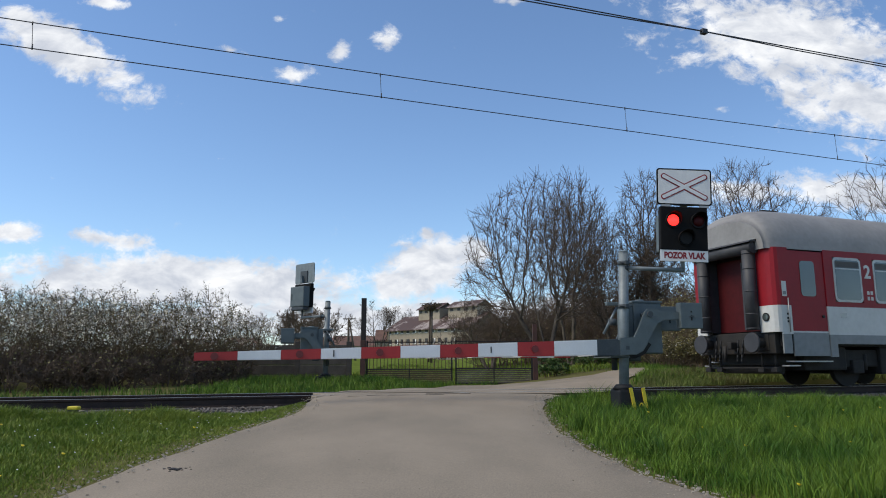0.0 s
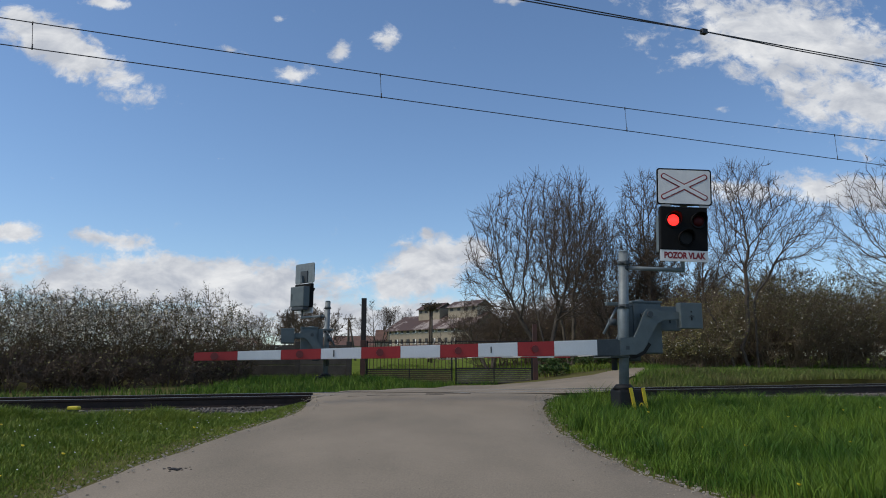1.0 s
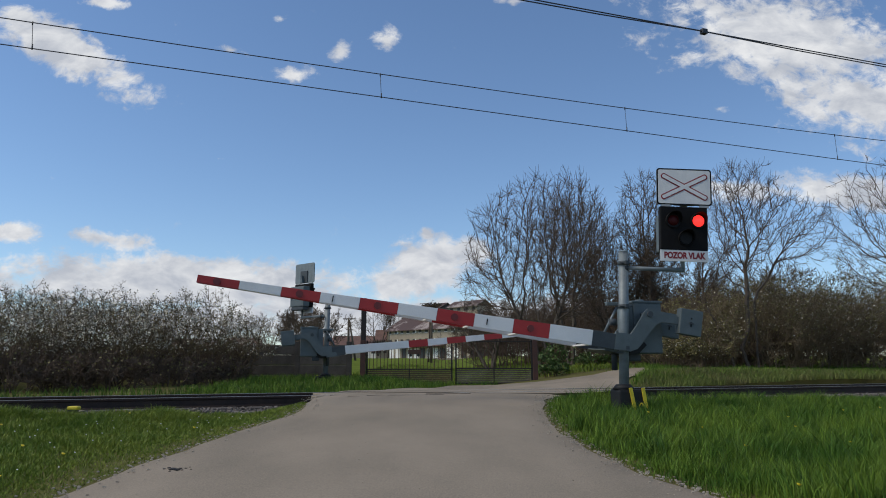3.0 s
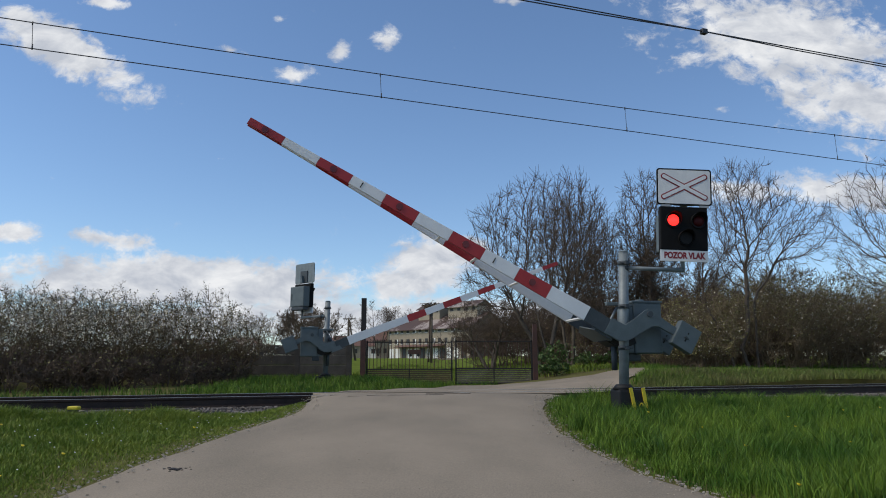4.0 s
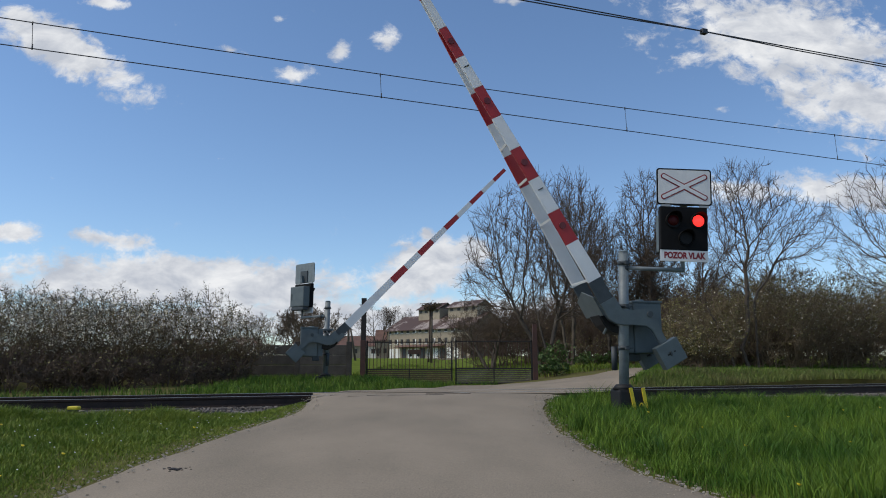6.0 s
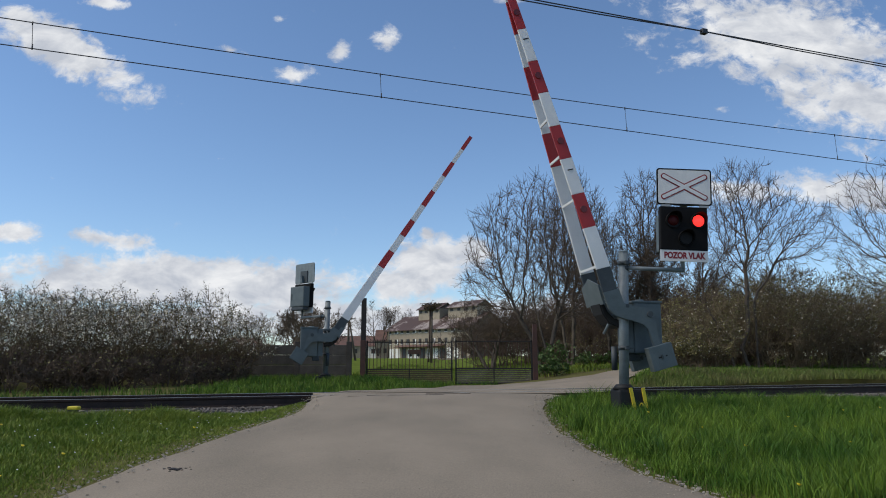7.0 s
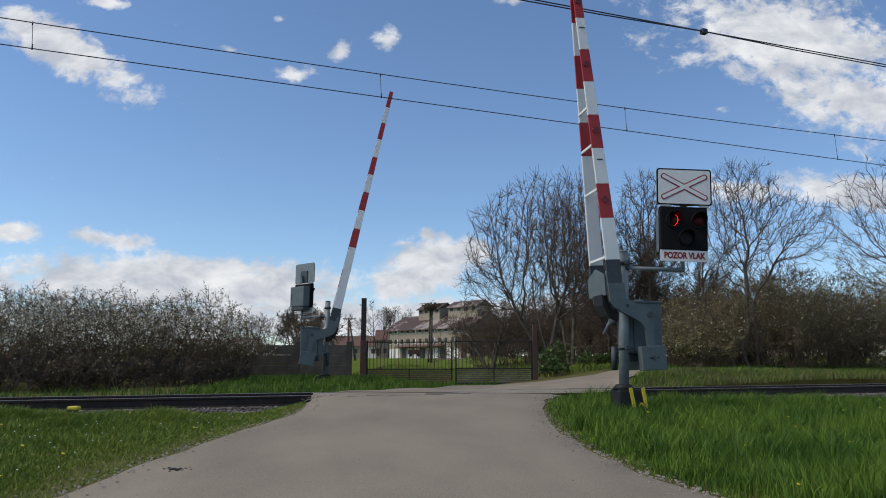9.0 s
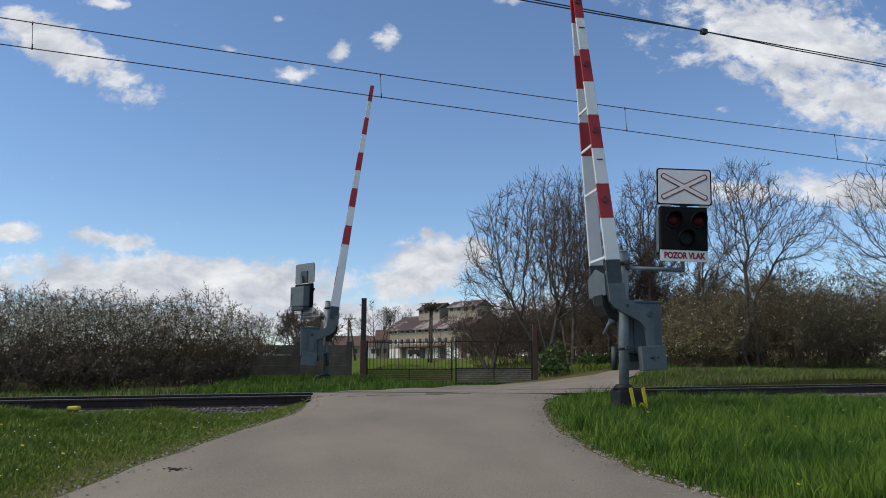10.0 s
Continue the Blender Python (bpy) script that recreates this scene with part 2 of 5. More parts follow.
M_LAMPOFF = mat("unlit_red_lens", (0.06, 0.004, 0.006), rough=0.5, bump=0.0, spec=0.2)
M_LENS = mat("smoked_lens", (0.008, 0.008, 0.009), rough=0.45, bump=0.0, spec=0.2)
M_STORKW = mat("white_feathers", (0.8, 0.8, 0.78), bump=0.0)


# ---------------------------------------------------------------- mesh helpers
def finish(name, bm, material, parent=None, label="", smooth=False):
    me = bpy.data.meshes.new(name)
    bm.to_mesh(me)
    bm.free()
    for m in material if isinstance(material, (list, tuple)) else [material]:
        me.materials.append(m)
    if smooth:
        me.polygons.foreach_set("use_smooth", [True] * len(me.polygons))
    ob = new(name, me)
    ob.parent = parent
    if label:
        tagged(ob, label)
    return ob


def part(name, bm, material, parent, label="", smooth=False):
    return finish(name, bm, material, parent, label, smooth)


def box(bm, x0, x1, y0, y1, z0, z1, bevel=0.0, m=None, mi=0):
    vs = [bm.verts.new((x, y, z)) for z in (z0, z1) for y in (y0, y1) for x in (x0, x1)]
    fs = [bm.faces.new([vs[i] for i in q]) for q in
          ((0, 2, 3, 1), (4, 5, 7, 6), (0, 1, 5, 4), (2, 6, 7, 3), (0, 4, 6, 2), (1, 3, 7, 5))]
    for f in fs:
        f.material_index = mi
    if bevel:
        es = list({e for f in fs for e in f.edges})
        r = bmesh.ops.bevel(bm, geom=es, offset=bevel, segments=2, affect="EDGES", profile=0.6)
        vs = list({v for f in r["faces"] for v in f.verts} | {v for v in vs if v.is_valid})
        for f in r["faces"]:
            f.material_index = mi
    if m is not None:
        bmesh.ops.transform(bm, matrix=m, verts=[v for v in vs if v.is_valid])
    return bm


def B(*a, **k):
    return box(bmesh.new(), *a, **k)


def rod(bm, p, q, r0, r1=None, n=12, cap=True):
    """A round bar from p to q."""
    p, q, r1 = Vector(p), Vector(q), r0 if r1 is None else r1
    z = (q - p).normalized()
    x = z.orthogonal().normalized()
    y = z.cross(x)
    rings = [[bm.verts.new(c + (x * math.cos(2 * math.pi * i / n) + y * math.sin(2 * math.pi * i / n)) * r)
              for i in range(n)] for c, r in ((p, r0), (q, r1))]
    for i in range(n):
        f = bm.faces.new((rings[0][i], rings[0][(i + 1) % n], rings[1][(i + 1) % n], rings[1][i]))
        f.smooth = True
    if cap:
        bm.faces.new(rings[0][::-1])
        bm.faces.new(rings[1])
    return bm


def R(*a, **k):
    return rod(bmesh.new(), *a, **k)


def slab(bm, outline, a, b, axis="y", bevel=0.0):
    """A plate: outline in the two other axes, thick from a to b along axis."""
    place = {"x": lambda u, w, d: (d, u, w), "y": lambda u, w, d: (u, d, w), "z": lambda u, w, d: (u, w, d)}[axis]
    lo = [bm.verts.new(place(u, w, a)) for u, w in outline]
    hi = [bm.verts.new(place(u, w, b)) for u, w in outline]
    k = len(outline)
    fs = [bm.faces.new(lo[::-1]), bm.faces.new(hi)]
    fs += [bm.faces.new((lo[i], lo[(i + 1) % k], hi[(i + 1) % k], hi[i])) for i in range(k)]
    bmesh.ops.recalc_face_normals(bm, faces=fs)
    if bevel:
        bmesh.ops.bevel(bm, geom=[e for e in fs[0].edges] + [e for e in fs[1].edges], offset=bevel, segments=2, affect="EDGES")
    return bm


def S(*a, **k):
    return slab(bmesh.new(), *a, **k)


def rounded(x0, x1, z0, z1, r, n=5):
    pts = []
    for cx, cz, a0 in ((x1 - r, z1 - r, 0), (x0 + r, z1 - r, 90), (x0 + r, z0 + r, 180), (x1 - r, z0 + r, 270)):
        pts += [(cx + r * math.cos(radians(a0 + 90 * i / n)), cz + r * math.sin(radians(a0 + 90 * i / n))) for i in range(n + 1)]
    return pts


def mesh_object(name, verts, faces, material, parent=None, smooth=False, index=None):
    """One object from numpy arrays: verts (n, 3), faces (m, 3 or 4)."""
    me = bpy.data.meshes.new(name)
    verts, faces = np.asarray(verts, dtype=np.float32), np.asarray(faces, dtype=np.int32)
    m, k = faces.shape
    me.vertices.add(len(verts))
    me.vertices.foreach_set("co", verts.ravel())
    me.loops.add(m * k)
    me.loops.foreach_set("vertex_index", faces.ravel())
    me.polygons.add(m)
    me.polygons.foreach_set("loop_start", np.arange(m, dtype=np.int32) * k)
    for mt in material if isinstance(material, (list, tuple)) else [material]:
        me.materials.append(mt)
    if index is not None:
        me.polygons.foreach_set("material_index", np.asarray(index, dtype=np.int32))
    if smooth:
        me.polygons.foreach_set("use_smooth", np.ones(m, dtype=bool))
    me.update(calc_edges=True)
    me.validate()
    ob = new(name, me)
    ob.parent = parent
    return ob


def thing(name, m, label, category, group="", kind=""):
    ob = new(name)
    ob.empty_display_size = 0.2
    ob.matrix_world = m
    return tagged(ob, label, category, group, kind)


# ---------------------------------------------------------------- the lie of the land
TRK = radians(20.8)
TU, TN = (math.cos(TRK), math.sin(TRK)), (-math.sin(TRK), math.cos(TRK))
TRACK_N = 14.11
GRADE = 0.0038          # the track climbs gently to the right
TRACK = Matrix.Translation((TN[0] * TRACK_N, TN[1] * TRACK_N, -0.11)) @ Matrix.Rotation(TRK, 4, "Z") @ Matrix.Rotation(-GRADE, 4, "Y")   # x along, y across
ROAD_L = [(-60, -3.6), (-12, -3.0), (5.2, -2.78), (5.7, -2.73), (6.4, -2.70), (7.1, -2.60), (8.0, -2.48), (8.8, -2.38), (9.8, -2.17), (10.8, -2.10), (12.5, -2.24), (16.5, -2.25), (20, -2.6), (25.9, -3.0)]
ROAD_R = [(-60, 3.0), (-12, 2.5), (4.5, 2.15), (5.15, 2.0), (5.7, 1.80), (6.1, 1.64), (6.8, 1.53), (7.7, 1.42), (8.7, 1.36), (9.6, 1.38), (10.8, 1.50), (12.0, 1.69), (13.0, 2.0), (14.2, 2.9), (16, 4.1), (19, 5.5)]


def smooth01(a, b, v):
    t = np.clip((np.asarray(v, dtype=float) - a) / (b - a), 0, 1)
    return t * t * (3 - 2 * t)


def road_height(y):
    y = np.asarray(y, dtype=float)
    return np.maximum(-0.5 + 0.055 * (y - 5.1), -1.6) * (1 - smooth01(10.8, 13.2, y)) - 0.085 * smooth01(10.8, 13.2, y)


def across(x, y):
    return TN[0] * np.asarray(x, dtype=float) + TN[1] * np.asarray(y, dtype=float)


def land(x, y):
    """Height of the open ground."""
    x, y = np.asarray(x, dtype=float), np.asarray(y, dtype=float)
    n = across(x, y)
    h = -0.36 - 0.03 * np.clip(11 - n, 0, 24)
    h = h + 0.18 * smooth01(15.8, 17.6, n) + 0.19 * smooth01(17.6, 22.5, n)
    h = h - 0.25 * smooth01(18, 24, y) * smooth01(-2.5, 0.0, x)
    h = h + 0.115 * np.clip(x - 1.6, 0, 5.5) * smooth01(16.5, 22, y)
    h = h + 0.024 * np.clip(y - 32, 0, 160)
    return h + 0.02 * np.sin(x * 0.9 + 1.3) * np.sin(y * 0.8)


def road_span(y):
    ly, lx = zip(*ROAD_L)
    ry, rx = zip(*ROAD_R)
    return np.interp(y, ly, lx), np.interp(y, ry, rx)


def ground_height(x, y):
    """Land with the ramp of the road worked into it."""
    x, y = np.asarray(x, dtype=float), np.asarray(y, dtype=float)
    l, r = road_span(y)
    out = np.maximum(np.maximum(l - x, x - r), 0)
    w = (1 - smooth01(0.0, 1.1, out)) * (1 - smooth01(15.0, 18.0, y))
    return land(x, y) * (1 - w) + (road_height(y) - 0.045) * w


def build_ground():
    xs = np.unique(np.concatenate([np.linspace(-2500, -60, 14), np.linspace(-60, -14, 30), np.linspace(-14, 18, 120), np.linspace(18, 70, 34), np.linspace(70, 2500, 14)]))
    ys = np.unique(np.concatenate([np.linspace(-1200, -20, 12), np.linspace(-20, 3, 20), np.linspace(3, 30, 120), np.linspace(30, 120, 40), np.linspace(120, 2500, 16)]))
    X, Y = np.meshgrid(xs, ys)
    Z = ground_height(X, Y)
    n = across(X, Y)
    Z = np.where((n > 11.9) & (n < 16.2) & (Z > -0.50) & (Y < 200), -0.50, Z)
    V = np.stack([X, Y, Z], -1).reshape(-1, 3)
    a = (np.arange(len(ys) - 1)[:, None] * len(xs) + np.arange(len(xs) - 1)[None]).ravel()
    F = np.stack([a, a + 1, a + len(xs) + 1, a + len(xs)], 1)
    far = (V[F].mean(1)[:, 1] > 34).astype(int)
    ob = mesh_object("ground", V, F, [M_SOIL, M_GRASSDRY], smooth=True, index=far)
    tagged(ob, "grassy ground sloping up to the railway and meadow beyond", "ground", kind="structure")


build_ground()


def build_road():
    # the ramp up to the crossing, then the worn apron to the gate and the lane that bends off
    ys = np.concatenate([np.linspace(-60, 0, 14), np.linspace(0.5, 13.4, 60)])
    l, r = road_span(ys)
    k = 15
    V = []
    for y, a, b in zip(ys, l, r):
        for j in range(k):
            u = j / (k - 1)
            edge = 0.06 * noise.noise((y * 1.6, j * 3.0, 0.0)) if j in (0, k - 1) else 0
            x = a + (b - a) * u + edge
            crown = 0.03 * (1 - (2 * u - 1) ** 2)
            V.append((x, y, float(road_height(y)) + crown - (0.035 if j in (0, k - 1) else 0)))
    rows = len(ys)
    a = (np.arange(rows - 1)[:, None] * k + np.arange(k - 1)[None]).ravel()
    F = np.stack([a, a + 1, a + k + 1, a + k], 1)
    ob = mesh_object("road", V, F, M_ROAD, smooth=True)
    tagged(ob, "worn light grey asphalt road rising to the crossing", "road", kind="structure")
    # beyond the far rail
    left = [(-2.2, 15.2), (-1.9, 17.0), (-1.2, 19.5), (-0.3, 22.4), (0.2, 24.6), (1.2, 25.2), (3.2, 24.3), (5.2, 24.8), (7.8, 28.2), (12, 33.5), (22, 44)]
    right = [(2.2, 14.0), (3.2, 14.7), (4.0, 16.4), (4.6, 18.0), (5.0, 19.6), (5.45, 21.0), (6.0, 22.4), (6.7, 23.8), (8.7, 26.8), (13.0, 32), (23, 42.5)]
    V, k = [], 13
    for i in range(len(left) - 1):
        for s in range(5):
            t = s / 5
            L = Vector(left[i]).lerp(Vector(left[i + 1]), t)
            Q = Vector(right[i]).lerp(Vector(right[i + 1]), t)
            for j in range(k):
                p = L.lerp(Q, j / (k - 1))
                e = smooth01(15.4, 17.5, across(p.x, p.y))
                V.append((p.x, p.y, float((1 - e) * -0.085 + e * (ground_height(p.x, p.y) + 0.04))))
    rows = len(V) // k
    a = (np.arange(rows - 1)[:, None] * k + np.arange(k - 1)[None]).ravel()
    F = np.stack([a, a + 1, a + k + 1, a + k], 1)
    ob = mesh_object("lane", V, F, M_ROAD, smooth=True)
    tagged(ob, "worn lane bending away behind the crossing", "road", kind="structure")


build_road()


# ---------------------------------------------------------------- the track
def build_track():
    prof = [(-0.0625, -0.172), (0.0625, -0.172), (0.0625, -0.160), (0.012, -0.140), (0.009, -0.050), (0.034, -0.036), (0.036, -0.010),
            (0.030, 0.0), (-0.030, 0.0), (-0.036, -0.010), (-0.034, -0.036), (-0.009, -0.050), (-0.012, -0.140), (-0.0625, -0.160)]
    for side in (-0.7525, 0.7525):
        rail = thing("rail", TRACK @ Matrix.Translation((0, side, 0)), "rusty steel rail with a polished running surface", "rail", "rails of the track")
        part("rail_profile", S(prof, -220, 320, "x"), M_RAIL, rail)
        part("running_surface", B(-220, 320, -0.027, 0.027, -0.004, 0.003), M_RAILTOP, rail, "shiny worn rail head")
    sl = None
    for i in range(-90, 70):
        x = i * 0.62 + 0.2
        if -2.2 < (TRACK @ Vector((x, 0, 0))).x < 4.2:
            continue
        m = TRACK @ Matrix.Translation((x, 0, -0.172))
        if sl is None:
            sl = tagged(finish("sleeper", B(-0.13, 0.13, -1.28, 1.28, -0.2, 0.0, bevel=0.02), M_SLEEPER), "weathered sleeper bedded in ballast", "sleeper", "sleepers of the track")
            sl.matrix_world = m
        else:
            copy_thing(sl, m)
    # ballast: a bed of broken stone with loose stones on it
    bm = bmesh.new()
    slab(bm, [(-2.6, -0.45), (-2.35, -0.33), (-1.75, -0.21), (1.75, -0.21), (2.3, -0.32), (2.5, -0.45)], -160, 160, "x")
    bed = finish("ballast_bed", bm, M_BALLAST)
    bed.matrix_world = TRACK
    tagged(bed, "grey-brown ballast bed under the track", "ballast", kind="structure")
    rng = np.random.default_rng(5)
    ico = np.array([(-0.52, 0, 0.85), (0.52, 0, 0.85), (0, 0.85, 0.52), (0, -0.85, 0.52), (0.85, 0.52, 0), (-0.85, -0.52, 0), (0.2, 0.2, -0.6)])
    tri = np.array([(0, 3, 1), (0, 1, 2), (1, 4, 2), (1, 3, 4), (0, 2, 5), (0, 5, 3), (2, 4, 6), (4, 3, 6), (3, 5, 6), (5, 2, 6)])
    count = 11000
    s = np.concatenate([rng.uniform(-14, 2.3, count // 2), rng.uniform(8.3, 24, count // 2)])
    t = rng.choice([-1, 1], count, p=[0.78, 0.22]) * np.where(rng.random(count) < 0.7, rng.uniform(0.95, 2.4, count), rng.uniform(0.2, 2.3, count))
    z = np.where(np.abs(t) > 1.75, -0.213 - (np.abs(t) - 1.75) * 0.2, -0.213) + rng.uniform(-0.01, 0.02, count)
    size = rng.uniform(0.02, 0.045, count)
    ang = rng.uniform(0, 6.28, count)
    base = ico[None] * size[:, None, None] * rng.uniform(0.7, 1.25, (count, 1, 3))
    V = base.copy()
    V[..., 0] = base[..., 0] * np.cos(ang)[:, None] - base[..., 1] * np.sin(ang)[:, None] + s[:, None]
    V[..., 1] = base[..., 0] * np.sin(ang)[:, None] + base[..., 1] * np.cos(ang)[:, None] + t[:, None]
    V[..., 2] += z[:, None]
    F = tri[None] + (np.arange(count) * len(ico))[:, None, None]
    ob = mesh_object("ballast_stones", V.reshape(-1, 3), F.reshape(-1, 3), M_BALLAST)
    ob.matrix_world = TRACK
    tagged(ob, "loose broken stones of the track ballast", "stones", kind="stuff")


build_track()


def build_crossing():
    # panels between and beside the rails, ends cut square to the track
    bands = ((-1.30, -0.80, 0.0, 2.45), (-0.66, 0.66, -0.004, 2.75), (0.80, 1.35, 0.0, 3.45))
    for a, b, z, start in bands:
        for i in range(5):
            step = (8.2 - start) / 5
            x0, x1 = start + i * step, start + (i + 1) * step - 0.015
            ob = finish("crossing_panel", B(x0, x1, a, b, -0.2, z, bevel=0.012), M_ROAD)
            ob.matrix_world = TRACK
            tagged(ob, "worn grey crossing panel between the rails", "crossing panel", "panels of the crossing")


build_crossing()


def build_wires():
    def wire(name, pts, r, label):
        bm = bmesh.new()
        for p, q in zip(pts, pts[1:]):
            rod(bm, p, q, r, n=6, cap=False)
        ob = finish(name, bm, M_WIRE)
        ob.matrix_world = TRACK
        return tagged(ob, label, "wire", "overhead line")

    def mess(s):
        return 6.822 + (0.002 - GRADE) * s + 0.00075 * s * s

    def cont(s):
        return 6.315 - GRADE * s + 0.00017 * max(s, 0) ** 2

    ss = [i * 2.5 for i in range(-24, 40)]
    wire("contact_wire", [(s, 0, cont(s)) for s in ss], 0.010, "dark overhead contact wire above the track")
    wire("messenger_wire", [(s, 0, mess(s)) for s in ss], 0.010, "dark messenger wire above the contact wire")
    for s in (-9.3, -2.72, 3.95, 10.28, 17.38, 24.2):
        bm = bmesh.new()
        z0 = cont(s)
        rod(bm, (s, 0, z0), (s - 0.03, 0, mess(s)), 0.006, n=6)
        rod(bm, (s, 0, z0 - 0.02), (s, 0, z0 + 0.09), 0.014, n=6)
        rod(bm, (s - 0.03, 0, mess(s) - 0.05), (s - 0.03, 0, mess(s) + 0.02), 0.013, n=6)
        ob = finish("dropper", bm, M_WIRE)
        ob.matrix_world = TRACK
        tagged(ob, "thin dropper wire with clamps", "wire", "droppers of the overhead line")

    # paired feeder lines nearer the road, clamped together
    def feed(s):
        return 7.30 + (0.015 - GRADE) * s + 0.00025 * s * s

    for dy, dz in ((0, 0), (-0.02, -0.055)):
        wire("feeder_wire", [(s, -3.11 + dy, feed(s) + dz * (0.25 + min(abs(s - 10.05) / 3, 1))) for s in ss], 0.013, "dark feeder wire high over the crossing")
    bm = bmesh.new()
    box(bm, 9.98, 10.12, -3.17, -3.07, feed(10.05) - 0.07, feed(10.05) + 0.04, bevel=0.015)
    ob = finish("wire_clamp", bm, M_WIRE)
    ob.matrix_world = TRACK
    tagged(ob, "dark metal clamp joining the feeder wires", "clamp")


build_wires()


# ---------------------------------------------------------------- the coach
# coach red darkened for the gangway door: the shade of the recess is in the colour
M_GDOORSHADE = mat("shaded_gangway_red", (0.07, 0.006, 0.008), (0.045, 0.005, 0.006), 0.6, scale=1.2, fine=10, bump=0.0, spec=0.2)
COACH_Z0, COACH_TOP = 1.06, 4.30


def coach_section(y_scale=1.0):
    """Half outline of the body from sill to roof crown: (y, z)."""
    side = [(1.405, 1.02), (1.412, 1.25), (1.412, 3.10), (1.40, 3.30)]
    roof = []
    for i in range(1, 11):
        a = radians(90 * i / 10)
        roof.append((1.40 * math.cos(a) ** 0.8 if i < 10 else 0.0, 3.30 + 1.17 * math.sin(a) ** 0.92))
    return side, roof


def build_coach():
    """The coach: local x along the track, its tail at x = 0, the rest at x > 0."""
    coach = thing("railway_coach", TRACK @ Matrix.Translation((13.2, 0, 0)), "red and white second-class railway coach with a grey roof", "train coach")
    length = 24.5
    side, roof = coach_section()
    yn = -1.412
    # side walls in bands, with the openings of the windows left between the pieces
    door = (0.47, 1.60)
    wins = [(1.90, 2.84)] + [(3.26 + i * 1.83, 3.26 + i * 1.83 + 1.30) for i in range(11)]
    z_lo, z_hi = 2.05, 3.16
    for sgn in (-1, 1):
        y0, y1 = sorted((sgn * 1.372, sgn * 1.412))
        bm = bmesh.new()
        box(bm, 0.14, door[0] - 0.012, y0, y1, 1.25, 1.93)
        box(bm, door[1] + 0.012, length, y0, y1, 1.25, 1.93)
        part("lower_side_panel", bm, M_CWHITE, coach, "off-white lower body band")
        bm = bmesh.new()
        box(bm, 0.14, 0.40, y0, y1, 0.80, 1.25)
        box(bm, door[1] + 0.012, door[1] + 0.24, y0, y1, 0.72, 1.25)
        box(bm, door[1] + 0.24, length, y0, y1, 1.03, 1.25)
        part("side_skirt", bm, M_CGREY, coach, "grey lower skirt")
        bm = bmesh.new()
        box(bm, 0.14, door[0] - 0.012, y0, y1, 1.93, 3.32)
        box(bm, door[1] + 0.012, length, y0, y1, 1.93, z_lo)
        box(bm, door[1] + 0.012, length, y0, y1, z_hi, 3.32)
        edge = door[1] + 0.012
        for a, b in wins:
            box(bm, edge, a, y0, y1, z_lo, z_hi)
            edge = b
        box(bm, edge, length, y0, y1, z_lo, z_hi)
        part("upper_side_panel", bm, M_CRED, coach, "dark red window band")
        # entrance door
        yd = sgn * 1.39
        d = part("entrance_door", B(door[0], door[1], min(yd, yd - sgn * 0.03), max(yd, yd - sgn * 0.03), 1.30, 3.26, bevel=0.008), M_CRED, coach, "red coach door with a narrow window")
        part("door_foot_panel", B(door[0] + 0.004, door[1] - 0.004, min(yd + sgn * 0.004, yd - sgn * 0.03), max(yd + sgn * 0.004, yd - sgn * 0.03), 0.74, 1.30, bevel=0.006), M_CGREY, d, "grey lower door panel")
        part("door_stripe", B(door[0] + 0.004, door[1] - 0.004, min(yd + sgn * 0.004, yd), max(yd + sgn * 0.004, yd), 1.285, 1.325), M_CWHITE, d)
        part("door_window", S(rounded(door[0] + 0.36, door[1] - 0.30, 2.16, 3.02, 0.09), yd + sgn * 0.001, yd + sgn * 0.012, "y"), M_GLASS, d, "dark narrow door glass")
        part("door_handle", R((door[1] - 0.14, yd, 1.68), (door[1] - 0.14, yd + sgn * 0.035, 1.68), 0.035), M_BLACK, d)
        # windows
        for a, b in wins:
            w = part("window", S(rounded(a, b, z_lo, z_hi, 0.12), sgn * 1.385, sgn * 1.424, "y"), M_ALU, coach, "rounded window in a pale frame")
            part("pane", S(rounded(a + 0.06, b - 0.06, z_lo + 0.06, z_hi - 0.06, 0.09), sgn * 1.42, sgn * 1.428, "y"), M_GLASS, w)
            part("vent_sash", B(a + 0.07, b - 0.07, min(sgn * 1.426, sgn * 1.434), max(sgn * 1.426, sgn * 1.434), z_hi - 0.30, z_hi - 0.27), M_ALU, w)
            part("vent_opening", B(a + 0.08, b - 0.08, min(sgn * 1.4265, sgn * 1.431), max(sgn * 1.4265, sgn * 1.431), z_hi - 0.25, z_hi - 0.10), M_HOLE, w)
        bm = bmesh.new()
        for z in (1.52, 1.60, 1.70):
            box(bm, 0.30, 0.35, min(sgn * 1.41, sgn * 1.416), max(sgn * 1.41, sgn * 1.416), z, z + 0.05)
        part("small_lettering", bm, M_BLACK, coach, "small unreadable dark marks")
        part("notice_sticker", B(0.20, 0.34, min(sgn * 1.41, sgn * 1.417), max(sgn * 1.41, sgn * 1.417), 2.14, 2.50), M_CWHITE, coach, "white notice sticker")
        part("sticker_print", B(0.22, 0.32, min(sgn * 1.416, sgn * 1.419), max(sgn * 1.416, sgn * 1.419), 2.18, 2.26), M_CGREY, coach)
        bm = bmesh.new()
        for k in range(4):
            x, z = 3.02 + 0.12 * (k % 2), 2.12 + 0.14 * (k // 2)
            box(bm, x - 0.03, x + 0.05, min(sgn * 1.41, sgn * 1.417), max(sgn * 1.41, sgn * 1.417), z, z + 0.09)
        part("pictograms", bm, M_CWHITE, coach, "four small white pictograms")
